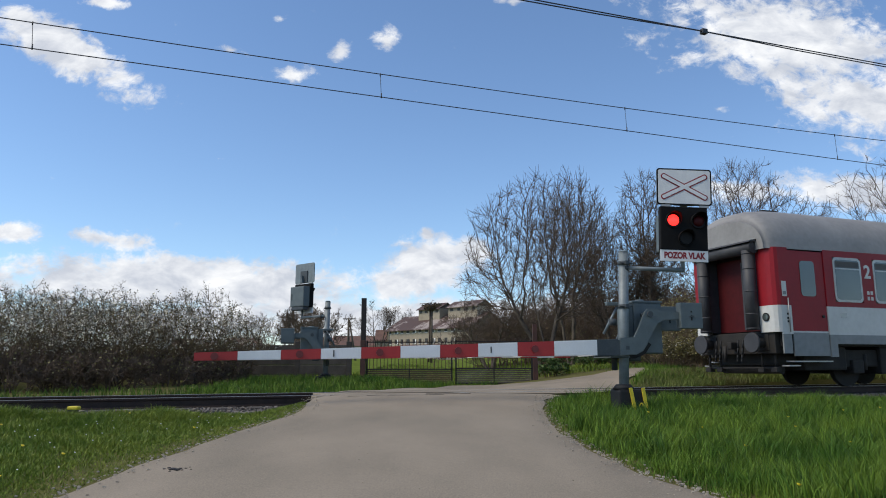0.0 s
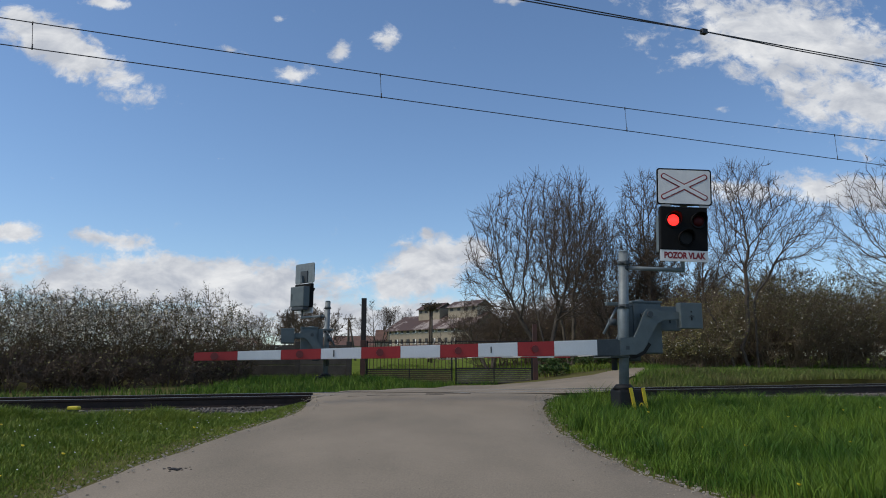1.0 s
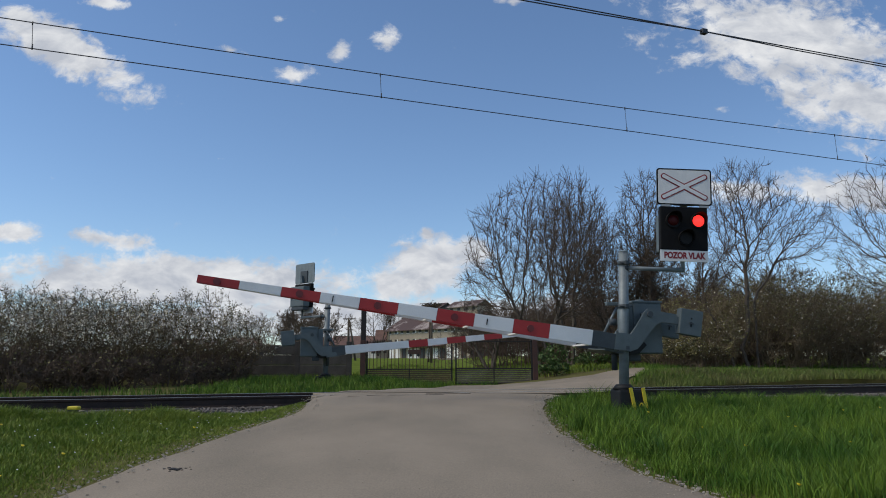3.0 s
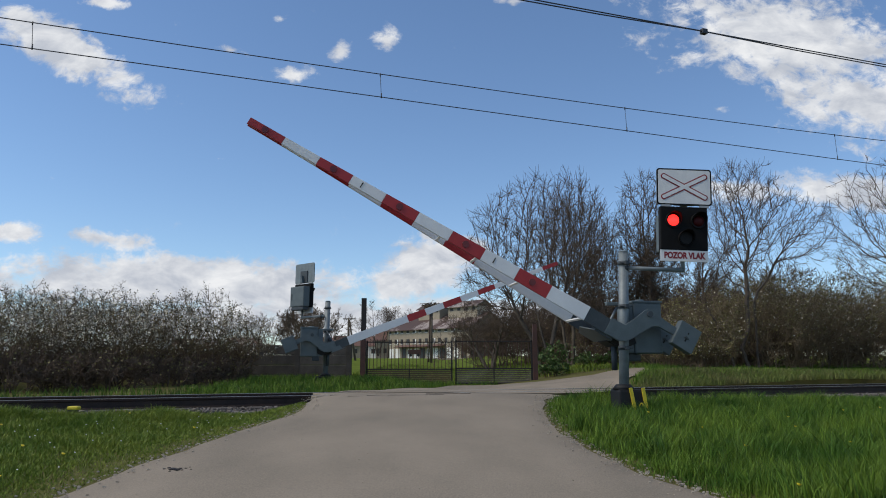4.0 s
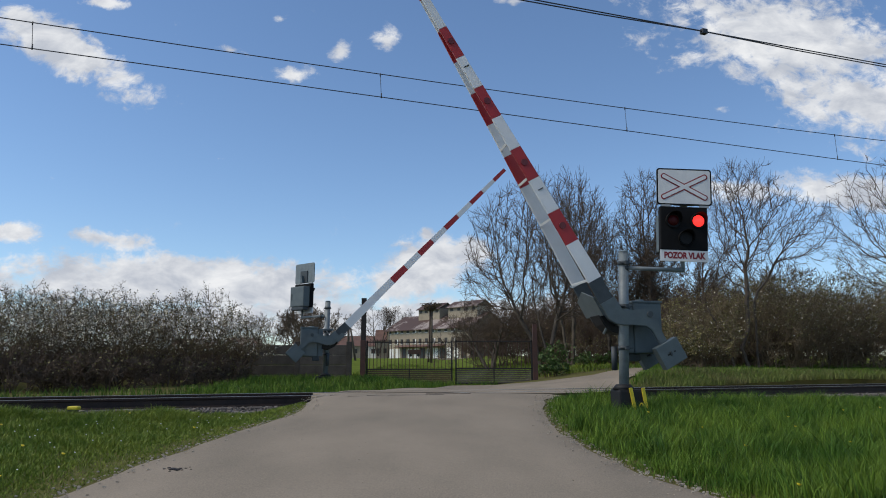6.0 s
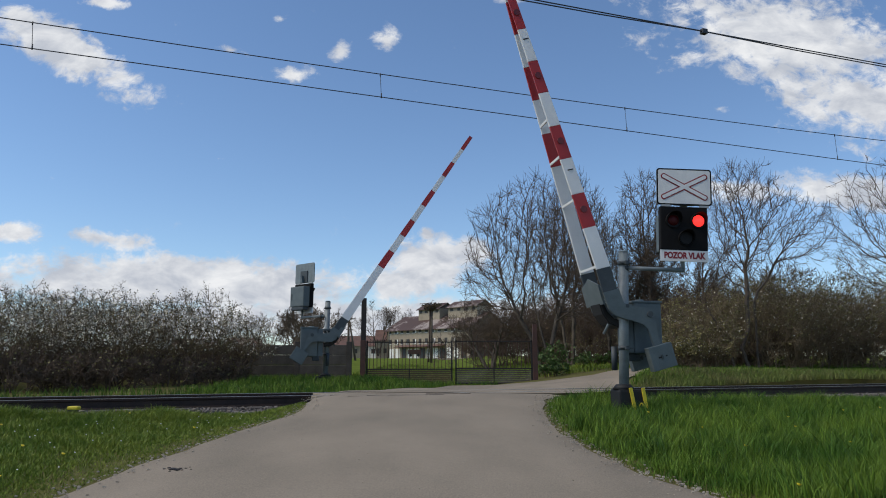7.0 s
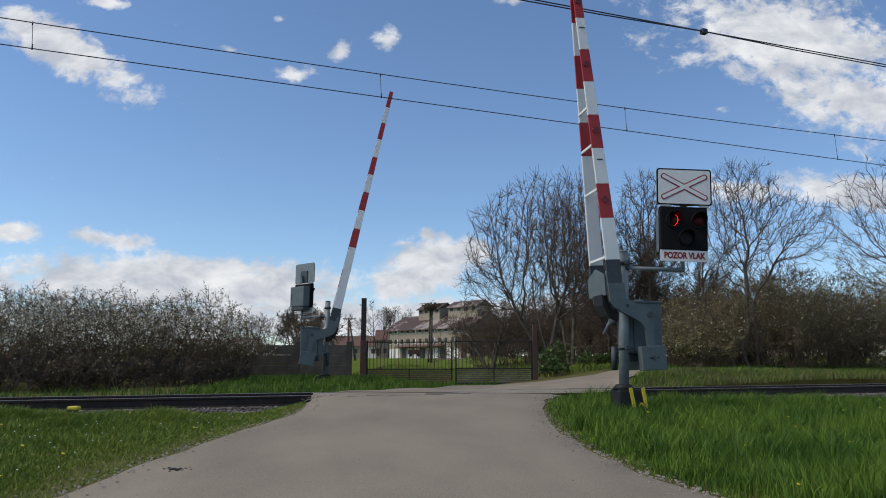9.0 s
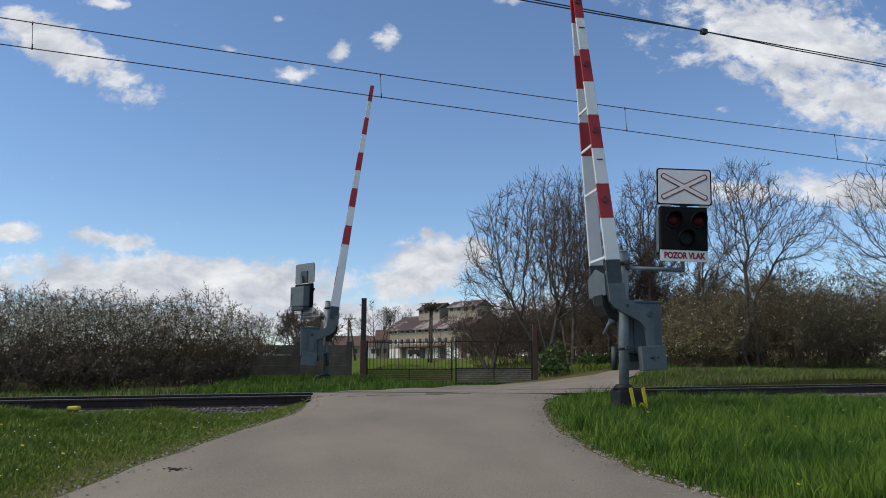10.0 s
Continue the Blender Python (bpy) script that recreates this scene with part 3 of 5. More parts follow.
        part("maker_plate", B(2.02, 2.22, min(sgn * 1.41, sgn * 1.418), max(sgn * 1.41, sgn * 1.418), 1.66, 1.78), M_ALU, coach)
        bm = bmesh.new()
        box(bm, door[0] - 0.03, door[1] + 0.05, min(sgn * 1.15, sgn * 1.40), max(sgn * 1.15, sgn * 1.40), 0.60, 0.63)
        box(bm, door[0] - 0.22, door[0] + 0.12, min(sgn * 1.2, sgn * 1.42), max(sgn * 1.2, sgn * 1.42), 0.50, 0.53)
        part("entrance_step", bm, M_ALU, coach)
        part("grab_rail", R((0.345, sgn * 1.44, 1.3), (0.345, sgn * 1.44, 2.1), 0.014), M_ALU, coach)
    # class figure on the wall
    cu = bpy.data.curves.new("figure", "FONT")
    cu.body, cu.size, cu.extrude, cu.offset, cu.align_x = "2", 0.46, 0.003, 0.012, "CENTER"
    fo = new("class_figure", cu)
    fo.data.materials.append(M_CWHITE)
    fo.parent = coach
    fo.matrix_local = pose(3.06, -1.415, 2.68, 90, 0, 0)
    tagged(fo, "white figure two")
    # roof
    bm = bmesh.new()
    half = roof
    ring = [(1.405, 3.29)] + half
    full = [(-y, z) for y, z in ring] + [(y, z) for y, z in ring[::-1][1:]]
    stations = [(-0.10, 0.70), (-0.05, 0.82), (0.08, 0.90), (0.30, 0.95), (0.65, 0.985), (1.1, 1.0), (length, 1.0)]
    rows = []
    for x, sc in stations:
        rows.append([bm.verts.new((x, y * (1 - 0.35 * (1 - sc)), 3.29 + (z - 3.29) * sc)) for y, z in full])
    for r0, r1 in zip(rows, rows[1:]):
        for i in range(len(full) - 1):
            bm.faces.new((r0[i], r1[i], r1[i + 1], r0[i + 1])).smooth = True
    bm.faces.new(rows[0][::-1])
    bm.faces.new(rows[-1])
    part("roof", bm, M_CROOF, coach, "dull grey domed coach roof")
    bm = bmesh.new()
    box(bm, 1.0, 1.5, -0.25, 0.25, 4.44, 4.54, bevel=0.03)
    part("roof_vent", bm, M_UNDER, coach)
    # tail: shaped corner pillars, end wall, gangway with rubber bellows
    for sgn in (-1, 1):
        pl = [(0.14, sgn * 1.411), (0.06, sgn * 1.385), (0.0, sgn * 1.31), (-0.02, sgn * 1.18), (-0.02, sgn * 0.90), (0.14, sgn * 0.90)]
        part("corner_pillar", S(pl, 1.93, 3.32, "z"), M_CRED, coach, "red rounded corner of the coach end")
        part("corner_apron", S(pl, 1.30, 1.93, "z"), M_CWHITE, coach, "white lower corner of the coach end")
        lamp = part("tail_lamp", R((-0.01, sgn * 1.10, 1.66), (-0.045, sgn * 1.10, 1.66), 0.10, n=18), M_BLACK, coach, "round tail lamp with dark glass")
        part("lamp_glass", R((-0.04, sgn * 1.10, 1.66), (-0.052, sgn * 1.10, 1.66), 0.075, n=18), M_GLASS, lamp)
        bm = bmesh.new()
        rod(bm, (-0.16, sgn * 0.80, 1.36), (-0.16, sgn * 0.80, 3.30), 0.145, n=18)
        for z in (1.40, 1.75, 2.30, 2.85, 3.22):
            rod(bm, (-0.16, sgn * 0.80, z - 0.015), (-0.16, sgn * 0.80, z + 0.015), 0.151, n=18)
        box(bm, -0.12, 0.30, min(sgn * 0.76, sgn * 0.90), max(sgn * 0.76, sgn * 0.90), 1.36, 3.32)
        part("gangway_bellows", bm, M_BELLOWS, coach, "vertical dark rubber gangway tube")
        # buffers
        bf = part("buffer", R((0.15, sgn * 0.875, 1.06), (-0.28, sgn * 0.875, 1.06), 0.12, n=16), M_UNDER, coach, "grimy buffer with a round plate")
        part("buffer_plate", R((-0.28, sgn * 0.875, 1.06), (-0.325, sgn * 0.875, 1.06), 0.245, 0.23, n=24), M_BELLOWS, bf)
        part("buffer_base", B(0.02, 0.14, sgn * 0.875 - 0.2, sgn * 0.875 + 0.2, 0.86, 1.26, bevel=0.02), M_UNDER, bf)
    part("end_wall", B(0.30, 0.36, -1.36, 1.36, 1.0, 3.35), M_UNDER, coach)
    part("gangway_door", B(0.25, 0.295, -0.72, 0.72, 1.36, 3.20), M_GDOORSHADE, coach, "red gangway door with the recess shade in its colour")
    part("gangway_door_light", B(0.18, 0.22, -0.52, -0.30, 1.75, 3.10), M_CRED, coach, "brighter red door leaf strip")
    part("gangway_door_frame", B(0.19, 0.22, -0.24, -0.18, 1.4, 3.10), M_BELLOWS, coach)
    part("bellows_top", R((-0.14, -1.0, 3.36), (-0.14, 1.0, 3.36), 0.15, n=18), M_BELLOWS, coach, "dark rubber roll over the gangway")
    part("rain_hood", S([(-0.32, 3.48), (0.02, 3.52), (0.02, 3.58), (-0.30, 3.52)], -1.05, 1.05, "y"), M_BELLOWS, coach)
    # underside: headstock, coupler, brake hoses, floor, bogies
    part("headstock", B(0.04, 0.35, -1.25, 1.25, 0.80, 1.32, bevel=0.02), M_UNDER, coach)
    part("underframe", B(0.2, length, -1.30, 1.30, 0.98, 1.30), M_UNDER, coach)
    bm = bmesh.new()
    box(bm, -0.20, 0.06, -0.08, 0.08, 0.92, 1.10, bevel=0.03)
    rod(bm, (-0.30, 0, 1.0), (-0.34, 0, 0.62), 0.035)
    rod(bm, (-0.30, 0.05, 1.0), (-0.32, 0.08, 0.7), 0.03)
    part("screw_coupler", bm, M_UNDER, coach)
    bm = bmesh.new()
    for y in (-0.45, -0.3, 0.3, 0.45):
        for i in range(8):
            a, b = i / 8 * math.pi, (i + 1) / 8 * math.pi
            rod(bm, (-0.16 - 0.08 * math.sin(a), y, 0.98 - 0.5 * math.sin(a) * 0.9 + 0.02 * i), (-0.16 - 0.08 * math.sin(b), y, 0.98 - 0.5 * math.sin(b) * 0.9 + 0.02 * (i + 1)), 0.022, n=6)
    part("brake_hoses", bm, M_BLACK, coach)
    for cx in (4.0, length - 4.0):
        bog = part("bogie_frame", B(cx - 1.75, cx + 1.75, -1.10, 1.10, 0.48, 0.90, bevel=0.04), M_UNDER, coach, "dark grimy bogie")
        part("bolster", B(cx - 0.5, cx + 0.5, -1.2, 1.2, 0.30, 0.98, bevel=0.05), M_UNDER, bog)
        for wx in (cx - 1.25, cx + 1.25):
            for sgn in (-1, 1):
                part("wheel", R((wx, sgn * 0.69, 0.46), (wx, sgn * 0.825, 0.46), 0.46, n=28), M_UNDER, bog)
                part("axle_box", B(wx - 0.19, wx + 0.19, min(sgn * 0.9, sgn * 1.18), max(sgn * 0.9, sgn * 1.18), 0.32, 0.66, bevel=0.04), M_UNDER, bog)
                part("spring", R((wx + 0.32, sgn * 1.05, 0.40), (wx + 0.32, sgn * 1.05, 0.80), 0.085, n=10), M_UNDER, bog)
            part("axle", R((wx, -0.7, 0.46), (wx, 0.7, 0.46), 0.08), M_UNDER, bog)
    part("tail_gear", B(0.35, 1.0, -0.95, 0.95, 0.52, 0.98, bevel=0.06), M_UNDER, coach)
    bm = bmesh.new()
    rod(bm, (0.5, -0.95, 0.42), (0.5, 0.95, 0.42), 0.10, n=12)
    rod(bm, (0.16, -1.15, 0.46), (0.16, 1.15, 0.46), 0.03, n=8)
    for y in (-1.1, -0.7, 0.7, 1.1):
        rod(bm, (0.16, y, 0.46), (0.16, y, 0.90), 0.03, n=8)
        box(bm, 0.08, 0.24, y - 0.09, y + 0.09, 0.36, 0.48, bevel=0.02)
    part("step_frame", bm, M_UNDER, coach)
    part("brake_rigging", B(1.0, 2.4, -1.15, 1.15, 0.40, 0.98, bevel=0.05), M_UNDER, coach)
    part("equipment_box", B(6.5, 9.0, -1.25, 1.25, 0.5, 0.98, bevel=0.05), M_UNDER, coach)
    part("battery_box", B(13.0, 16.0, -1.25, 1.25, 0.45, 0.98, bevel=0.05), M_UNDER, coach)
    return coach


coach = build_coach()


# ---------------------------------------------------------------- level crossing barriers
CAST = [(0.55, -0.40), (0.29, -0.385), (0.20, -0.22), (0.09, 0.03), (0.03, 0.09), (-0.05, 0.105), (-0.13, 0.075), (-0.30, 0.055), (-0.54, 0.05),
        (-0.54, -0.085), (-0.24, -0.10), (-0.14, -0.16), (-0.03, -0.33), (0.06, -0.50), (0.14, -0.61), (0.26, -0.675), (0.55, -0.69)]
PIVOT = Vector((-0.453, 0.0, 1.482))      # above the mast's foot


def boom_edge(u, tip):
    """Upper and lower edge of the boom at u metres from the pivot."""
    t = (u - 0.95) / (tip - 0.95)
    mid = -0.562 + t * (-0.163)
    half = 0.128 + t * (0.061 - 0.128)
    return mid + half, mid - half


def build_barrier(m, tip, reds, z_foot, mast_lean, label):
    """A half barrier: local x along the closed boom, y to its front, origin at the mast's foot."""
    bar = thing("level_crossing_barrier", m, label, "barrier", "barriers of the crossing")
    lean = Matrix.Rotation(radians(mast_lean), 4, "Y")
    bm = bmesh.new()
    rod(bm, (0, 0, 0.05), (0, 0, 2.55), 0.082, n=24)
    rod(bm, (0, 0, 2.55), (0, 0, 2.585), 0.088, 0.06, n=24)
    bmesh.ops.transform(bm, matrix=lean, verts=bm.verts)
    mast = part("mast", bm, M_PIPE, bar, "painted grey round steel mast")
    for z in (0.92, 1.62, 2.36):
        bm = bmesh.new()
        rod(bm, (0, 0, z - 0.035), (0, 0, z + 0.035), 0.098, n=24)
        box(bm, -0.03, 0.03, 0.08, 0.16, z - 0.03, z + 0.03)
        rod(bm, (-0.12, 0.10, z), (0.12, 0.10, z), 0.014, n=8)
        bmesh.ops.transform(bm, matrix=lean, verts=bm.verts)
        part("pipe_clamp", bm, M_GREYD, mast)
    # foot shroud with hazard strips
    bm = bmesh.new()
    box(bm, -0.31, 0.16, -0.2, 0.2, z_foot, 0.24, bevel=0.035)
    foot = part("foot_shroud", bm, M_BLACK, bar, "black rubber shroud round the mast foot")
    part("shroud_collar", R((0, 0, 0.24), (0, 0, 0.32), 0.19, 0.12, n=16), M_BLACK, foot)
    for x0, tilt in ((-0.08, 10), (-0.29, 8)):
        bm = bmesh.new()
        box(bm, -0.027, 0.027, -0.012, 0.012, -0.2, 0.2)
        bmesh.ops.transform(bm, matrix=pose(x0 + 0.02, 0.215, 0.07, 0, tilt, 0), verts=bm.verts)
        part("hazard_strip", bm, M_YELLOW, foot, "yellow hazard strip")
    bm = bmesh.new()
    for i in range(8):
        a, b = math.pi * i / 8, math.pi * (i + 1) / 8
        rod(bm, (-0.2 + 0.03 * math.cos(a), 0.225, -0.03 + 0.05 * math.sin(a)), (-0.2 + 0.03 * math.cos(b), 0.225, -0.03 + 0.05 * math.sin(b)), 0.008, n=6)
    part("hazard_loop", bm, M_YELLOW, foot)
    # drive box behind the mast
    dx = PIVOT.x
    drv = part("drive_box", B(dx - 0.345, dx + 0.17, -0.46, -0.10, 0.83, 1.70, bevel=0.03), M_GREY, bar, "grey barrier drive cabinet")
    part("side_cover", B(dx + 0.17, dx + 0.335, -0.42, -0.12, 0.84, 1.68, bevel=0.02), M_GREY, drv)
    part("drive_lid", B(dx - 0.36, dx + 0.19, -0.475, -0.085, 1.695, 1.735, bevel=0.012), M_GREY, drv)
    part("lid_knob", R((dx - 0.02, -0.26, 1.73), (dx - 0.02, -0.26, 1.765), 0.09, 0.07, n=12), M_GREY, drv)
    part("gear_housing", B(dx + 0.02, dx + 0.24, -0.42, -0.2, 0.70, 0.84, bevel=0.03), M_GREYD, drv)
    part("cable_conduit", R((dx + 0.5, -0.22, 0.55), (dx + 0.5, -0.22, 0.95), 0.05), M_GREYD, drv)
    part("crank_cover", R((dx + 0.62, -0.10, 1.36), (dx + 0.50, -0.10, 1.36), 0.06, n=14), M_GREYD, drv)
    part("brace", R((dx + 0.42, -0.12, 1.68), (dx + 0.72, -0.12, 1.16), 0.022), M_PIPE, drv, "thin diagonal steel brace")
    part("upper_bracket", B(dx + 0.30, dx + 0.66, -0.16, -0.06, 1.64, 1.70, bevel=0.01), M_GREY, drv)
    # the moving boom: two plates on one shaft, counterweights, twin striped arms
    bm = S(CAST, 0.10, 0.155, "y", bevel=0.008)
    boom = part("boom", bm, M_GREY, bar, "grey cast boom carrier with a striped arm")
    boom.location = PIVOT
    part("rear_carrier", S(CAST, -0.62, -0.57, "y", bevel=0.008), M_GREY, boom)
    part("shaft", R((0, 0.19, 0), (0, -0.64, 0), 0.05, n=16), M_GREYD, boom)
    part("shaft_cap", R((0, 0.155, 0), (0, 0.185, 0), 0.045, n=16), M_GREYD, boom)
    for y0, y1 in ((0.06, 0.22), (-0.68, -0.54)):
        w = part("counterweight", B(-0.93, -0.53, y0, y1, -0.235, 0.20, bevel=0.012), M_GREY, boom, "square grey counterweight plate")
        part("weight_slot", B(-0.74, -0.715, y1, y1 + 0.004, -0.10, -0.01), M_BLACK, w)
        part("weight_bolt", B(-0.765, -0.69, y1, y1 + 0.02, -0.045, -0.02), M_GREYD, w)
        part("weight_pin", B(-0.735, -0.715, y1, y1 + 0.01, 0.035, 0.06), M_BLACK, w)
    bm = slab(bmesh.new(), [(0.36, -0.64), (0.36, 0.10), (0.70, 0.10), (0.84, -0.27), (0.70, -0.64)], -0.725, -0.708, "z")
    slab(bm, [(0.36, -0.725), (0.70, -0.725), (0.66, -0.60), (0.40, -0.58)], -0.655, -0.64, "y")
    slab(bm, [(0.36, -0.725), (0.70, -0.725), (0.70, -0.69), (0.36, -0.69)], 0.085, 0.10, "y")
    part("hood", bm, M_GREY, boom, "folded grey sheet under the arm roots")
    part("rubber_buffer", S([(-0.10, -0.50), (0.02, -0.66), (0.20, -0.735), (0.38, -0.74), (0.40, -0.66), (0.22, -0.63), (0.08, -0.55), (0.0, -0.42)], -0.45, -0.02, "y", bevel=0.02), M_BLACK, boom)

    def arm_y(u, front):
        t = min(max((u - 0.95) / (tip * 0.72), 0), 1)
        return (0.128 + t * -0.26) if front else (-0.595 + t * 0.36)

    for front in (True, False):
        root = part("arm_socket", bmesh.new(), M_GREYD, boom)
        bm = bmesh.new()
        for a, b in ((0.55, 0.95),):
            t0, b0 = boom_edge(0.95, tip)
            y = arm_y(0.95, front)
            box(bm, a, b, y - 0.018, y + 0.018, b0 - 0.004, t0 + 0.004, bevel=0.006)
        bm.to_mesh(root.data)
        bm.free()
        bounds = [0.95] + reds
        for i, (a, b) in enumerate(zip(bounds, bounds[1:])):
            outline = [(a, boom_edge(a, tip)[1]), (b, boom_edge(b, tip)[1]), (b, boom_edge(b, tip)[0]), (a, boom_edge(a, tip)[0])]
            bm = slab(bmesh.new(), outline, -0.022, 0.022, "y", bevel=0.006)
            ya, yb = arm_y(a, front), arm_y(b, front)
            for v in bm.verts:
                v.co.y += ya + (yb - ya) * (v.co.x - a) / (b - a)
            red = i % 2 == 1
            if not front and i < 3:
                red = False
            band = part("red_band" if red else "white_band", bm, M_RED if red else M_WHITE, boom, "red boom band" if red else "white boom band")
            if not front:
                continue
            mid = sum(boom_edge((a + b) / 2, tip)) / 2
            ym = (ya + yb) / 2 + 0.022
            if red:
                part("reflector", R(((a + b) / 2 + 0.02, ym - 0.01, mid), ((a + b) / 2 + 0.02, ym + 0.02, mid), 0.058, n=18), M_DKRED, band, "round dark red reflector")
            elif i in (0, 2, 4, 6):
                for du in ((a + 0.07,) if i in (0, 4) else ((b - 0.21,) if i == 2 else (a + 0.14, b - 0.2))):
                    part("slot", B(du - 0.008, du + 0.008, ym - 0.01, ym + 0.005, mid - 0.05, mid + 0.05), M_BLACK, band)
    for u in (1.0, 2.2, 3.0, 3.7):
        t0, b0 = boom_edge(u, tip)
        part("spreader", B(u - 0.02, u + 0.02, arm_y(u, False), arm_y(u, True), b0 - 0.006, b0 + 0.02), M_WHITE, boom)
    return bar, boom


NEAR_M = Matrix.Translation((3.012, 12.0, -0.19)) @ Matrix.Rotation(radians(190), 4, "Z")
FAR_M = Matrix.Translation((-3.66, 22.3, -0.08)) @ Matrix.Rotation(radians(12), 4, "Z")
near_bar, near_boom = build_barrier(NEAR_M, 7.357, [1.68, 2.293, 2.943, 3.561, 4.196, 4.817, 5.445, 6.06, 6.713, 7.357], -0.28, -2.2,
                                    "grey crossing barrier with a red and white striped boom")
far_bar, far_boom = build_barrier(FAR_M, 8.45, [1.68, 2.293, 2.943, 3.561, 4.196, 4.817, 5.445, 6.06, 6.713, 7.30, 7.88, 8.45], -0.15, 0.5,
                                  "grey crossing barrier across the track seen from behind")


def build_signal():
    """Warning signal: local x to the right, y away, origin under the head on its bracket."""
    sig = thing("warning_signal", Matrix.Translation((4.105, 11.9, 2.05)) @ Matrix.Rotation(radians(2.2), 4, "Y"),
                "black crossing signal with two red lamps and a cross sign", "traffic signal", "signals of the crossing")
    bm = bmesh.new()
    rod(bm, (-1.05, 0.08, 0.0), (0.02, 0.08, 0.0), 0.036, n=16)
    rod(bm, (0.0, 0.08, -0.036), (0.0, 0.08, 0.30), 0.036, n=16)
    part("bracket_pipe", bm, M_PIPE, sig, "grey bent bracket pipe")
    part("bracket_clamp", R((-1.0, 0.08, 0.0), (-0.94, 0.08, 0.0), 0.055, n=16), M_GREYD, sig)
    head = part("signal_head", B(-0.405, 0.405, -0.03, 0.10, 0.325, 1.09, bevel=0.02), M_HEAD, sig, "black rectangular background board")
    part("lamp_case", B(-0.37, 0.30, 0.10, 0.36, 0.33, 0.98, bevel=0.03), M_GREY, head, "grey lamp case with hinges")
    part("case_bottom", B(-0.33, 0.26, 0.11, 0.34, 0.22, 0.33, bevel=0.02), M_GREYD, head)
    part("case_latch", B(0.20, 0.24, 0.36, 0.375, 0.55, 0.75), M_GREYD, head)
    glows = []
    for x, z in ((-0.185, 0.845), (0.245, 0.845), (0.025, 0.535)):
        bm = bmesh.new()
        n = 28
        for i in range(n):           # tube hood, longer above
            a0, a1 = 2 * math.pi * i / n, 2 * math.pi * (i + 1) / n
            def p(a, r, front):
                reach = 0.03 + 0.15 * max(0, (math.sin(a) + 0.35) / 1.35)
                return (x + r * math.cos(a), -0.03 - (reach if front else 0), z + r * math.sin(a))
            q = [bm.verts.new(p(a, r, f)) for a, r, f in ((a0, 0.135, 0), (a1, 0.135, 0), (a1, 0.135, 1), (a0, 0.135, 1), (a0, 0.127, 1), (a1, 0.127, 1), (a1, 0.127, 0), (a0, 0.127, 0))]
            bm.faces.new(q[0:4])
            bm.faces.new((q[3], q[2], q[5], q[4]))
            bm.faces.new((q[4], q[5], q[6], q[7]))
        part("lamp_hood", bm, M_HEAD, head, "black lamp visor")
        if z < 0.6:
            part("lens", R((x, -0.03, z), (x, -0.05, z), 0.105, n=24), M_LENS, head, "unlit dark lens")
            continue
        part("lens_ring", R((x, -0.025, z), (x, -0.034, z), 0.124, n=24), M_LENS, head)
        # lamp drum: one half glows, the other is the dark lens; it turns on its upright axle
        me = bpy.data.meshes.new("lamp_drum")
        bm = bmesh.new()
        bmesh.ops.create_uvsphere(bm, u_segments=24, v_segments=12, radius=0.098)
        for v in bm.verts:
            v.co.y *= 0.5
        for f in bm.faces:
            f.material_index = 0 if f.calc_center_median().y < 0 else 1
            f.smooth = True
        bm.to_mesh(me)
        bm.free()
        me.materials.append(M_LAMPON)
        me.materials.append(M_LAMPOFF)
        drum = new("lamp_drum", me)
        drum.parent = sig
        drum.location = (x, -0.033, z)
        tagged(drum, "red signal lamp, lit or dark")
        glows.append(drum)
    # cross sign
    sign = part("cross_sign", S(rounded(-0.455, 0.495, 1.12, 1.77, 0.05), 0.0, 0.02, "y"), M_PIPE, sig, "white panel with a red-edged cross")
    part("sign_border", S(rounded(-0.455, 0.495, 1.12, 1.77, 0.05), -0.005, -0.001, "y"), M_HEAD, sign)
    part("sign_face", S(rounded(-0.43, 0.47, 1.145, 1.745, 0.035), -0.009, -0.004, "y"), M_SIGN, sign)
    cx, cz = 0.02, 1.445
    for k, (turn) in enumerate((27.5, -27.5)):
        for half, d, mt, nm in ((0.05, 0.012, M_SIGNRED, "cross_border"), (0.030, 0.015, M_SIGN, "cross_bar")):
            L = 0.445 if half == 0.05 else 0.425
            pts = rounded(-L, L, -half, half, half * 0.8)
            bm = slab(bmesh.new(), pts, -d - 0.003 - 0.0006 * k, -0.008, "y")
            bmesh.ops.transform(bm, matrix=Matrix.Translation((cx, 0, cz)) @ Matrix.Rotation(radians(turn), 4, "Y"), verts=bm.verts)
            part(nm, bm, mt, sign)
    part("sign_back_plate", B(-0.14, 0.20, 0.02, 0.05, 1.12, 1.52), M_GREYD, sign)
    part("sign_strut", S([(-0.02, 1.12), (0.10, 1.12), (0.04, 1.36)], 0.05, 0.14, "y"), M_GREY, sign)
    for x in (-0.30, 0.36):
        part("sign_bracket", B(x - 0.08, x + 0.08, -0.006, 0.03, 1.085, 1.125), M_ALU, sign)
    # text plate
    pl = part("text_plate", B(-0.405, 0.405, -0.02, 0.0, 0.135, 0.33, bevel=0.004), M_SIGN, sig, "white plate with red warning words")
    cu = bpy.data.curves.new("words", "FONT")
    cu.body, cu.size, cu.extrude, cu.offset, cu.align_x, cu.space_character = "POZOR VLAK", 0.132, 0.001, 0.007, "CENTER", 1.0
    w = new("warning_words", cu)
    w.data.materials.append(M_SIGNRED)
    w.parent = pl
    w.matrix_local = pose(0, -0.0225, 0.187, 90, 0, 0) @ Matrix.Diagonal((0.86, 1.1, 1, 1))
    return sig, glows


signal, glows = build_signal()
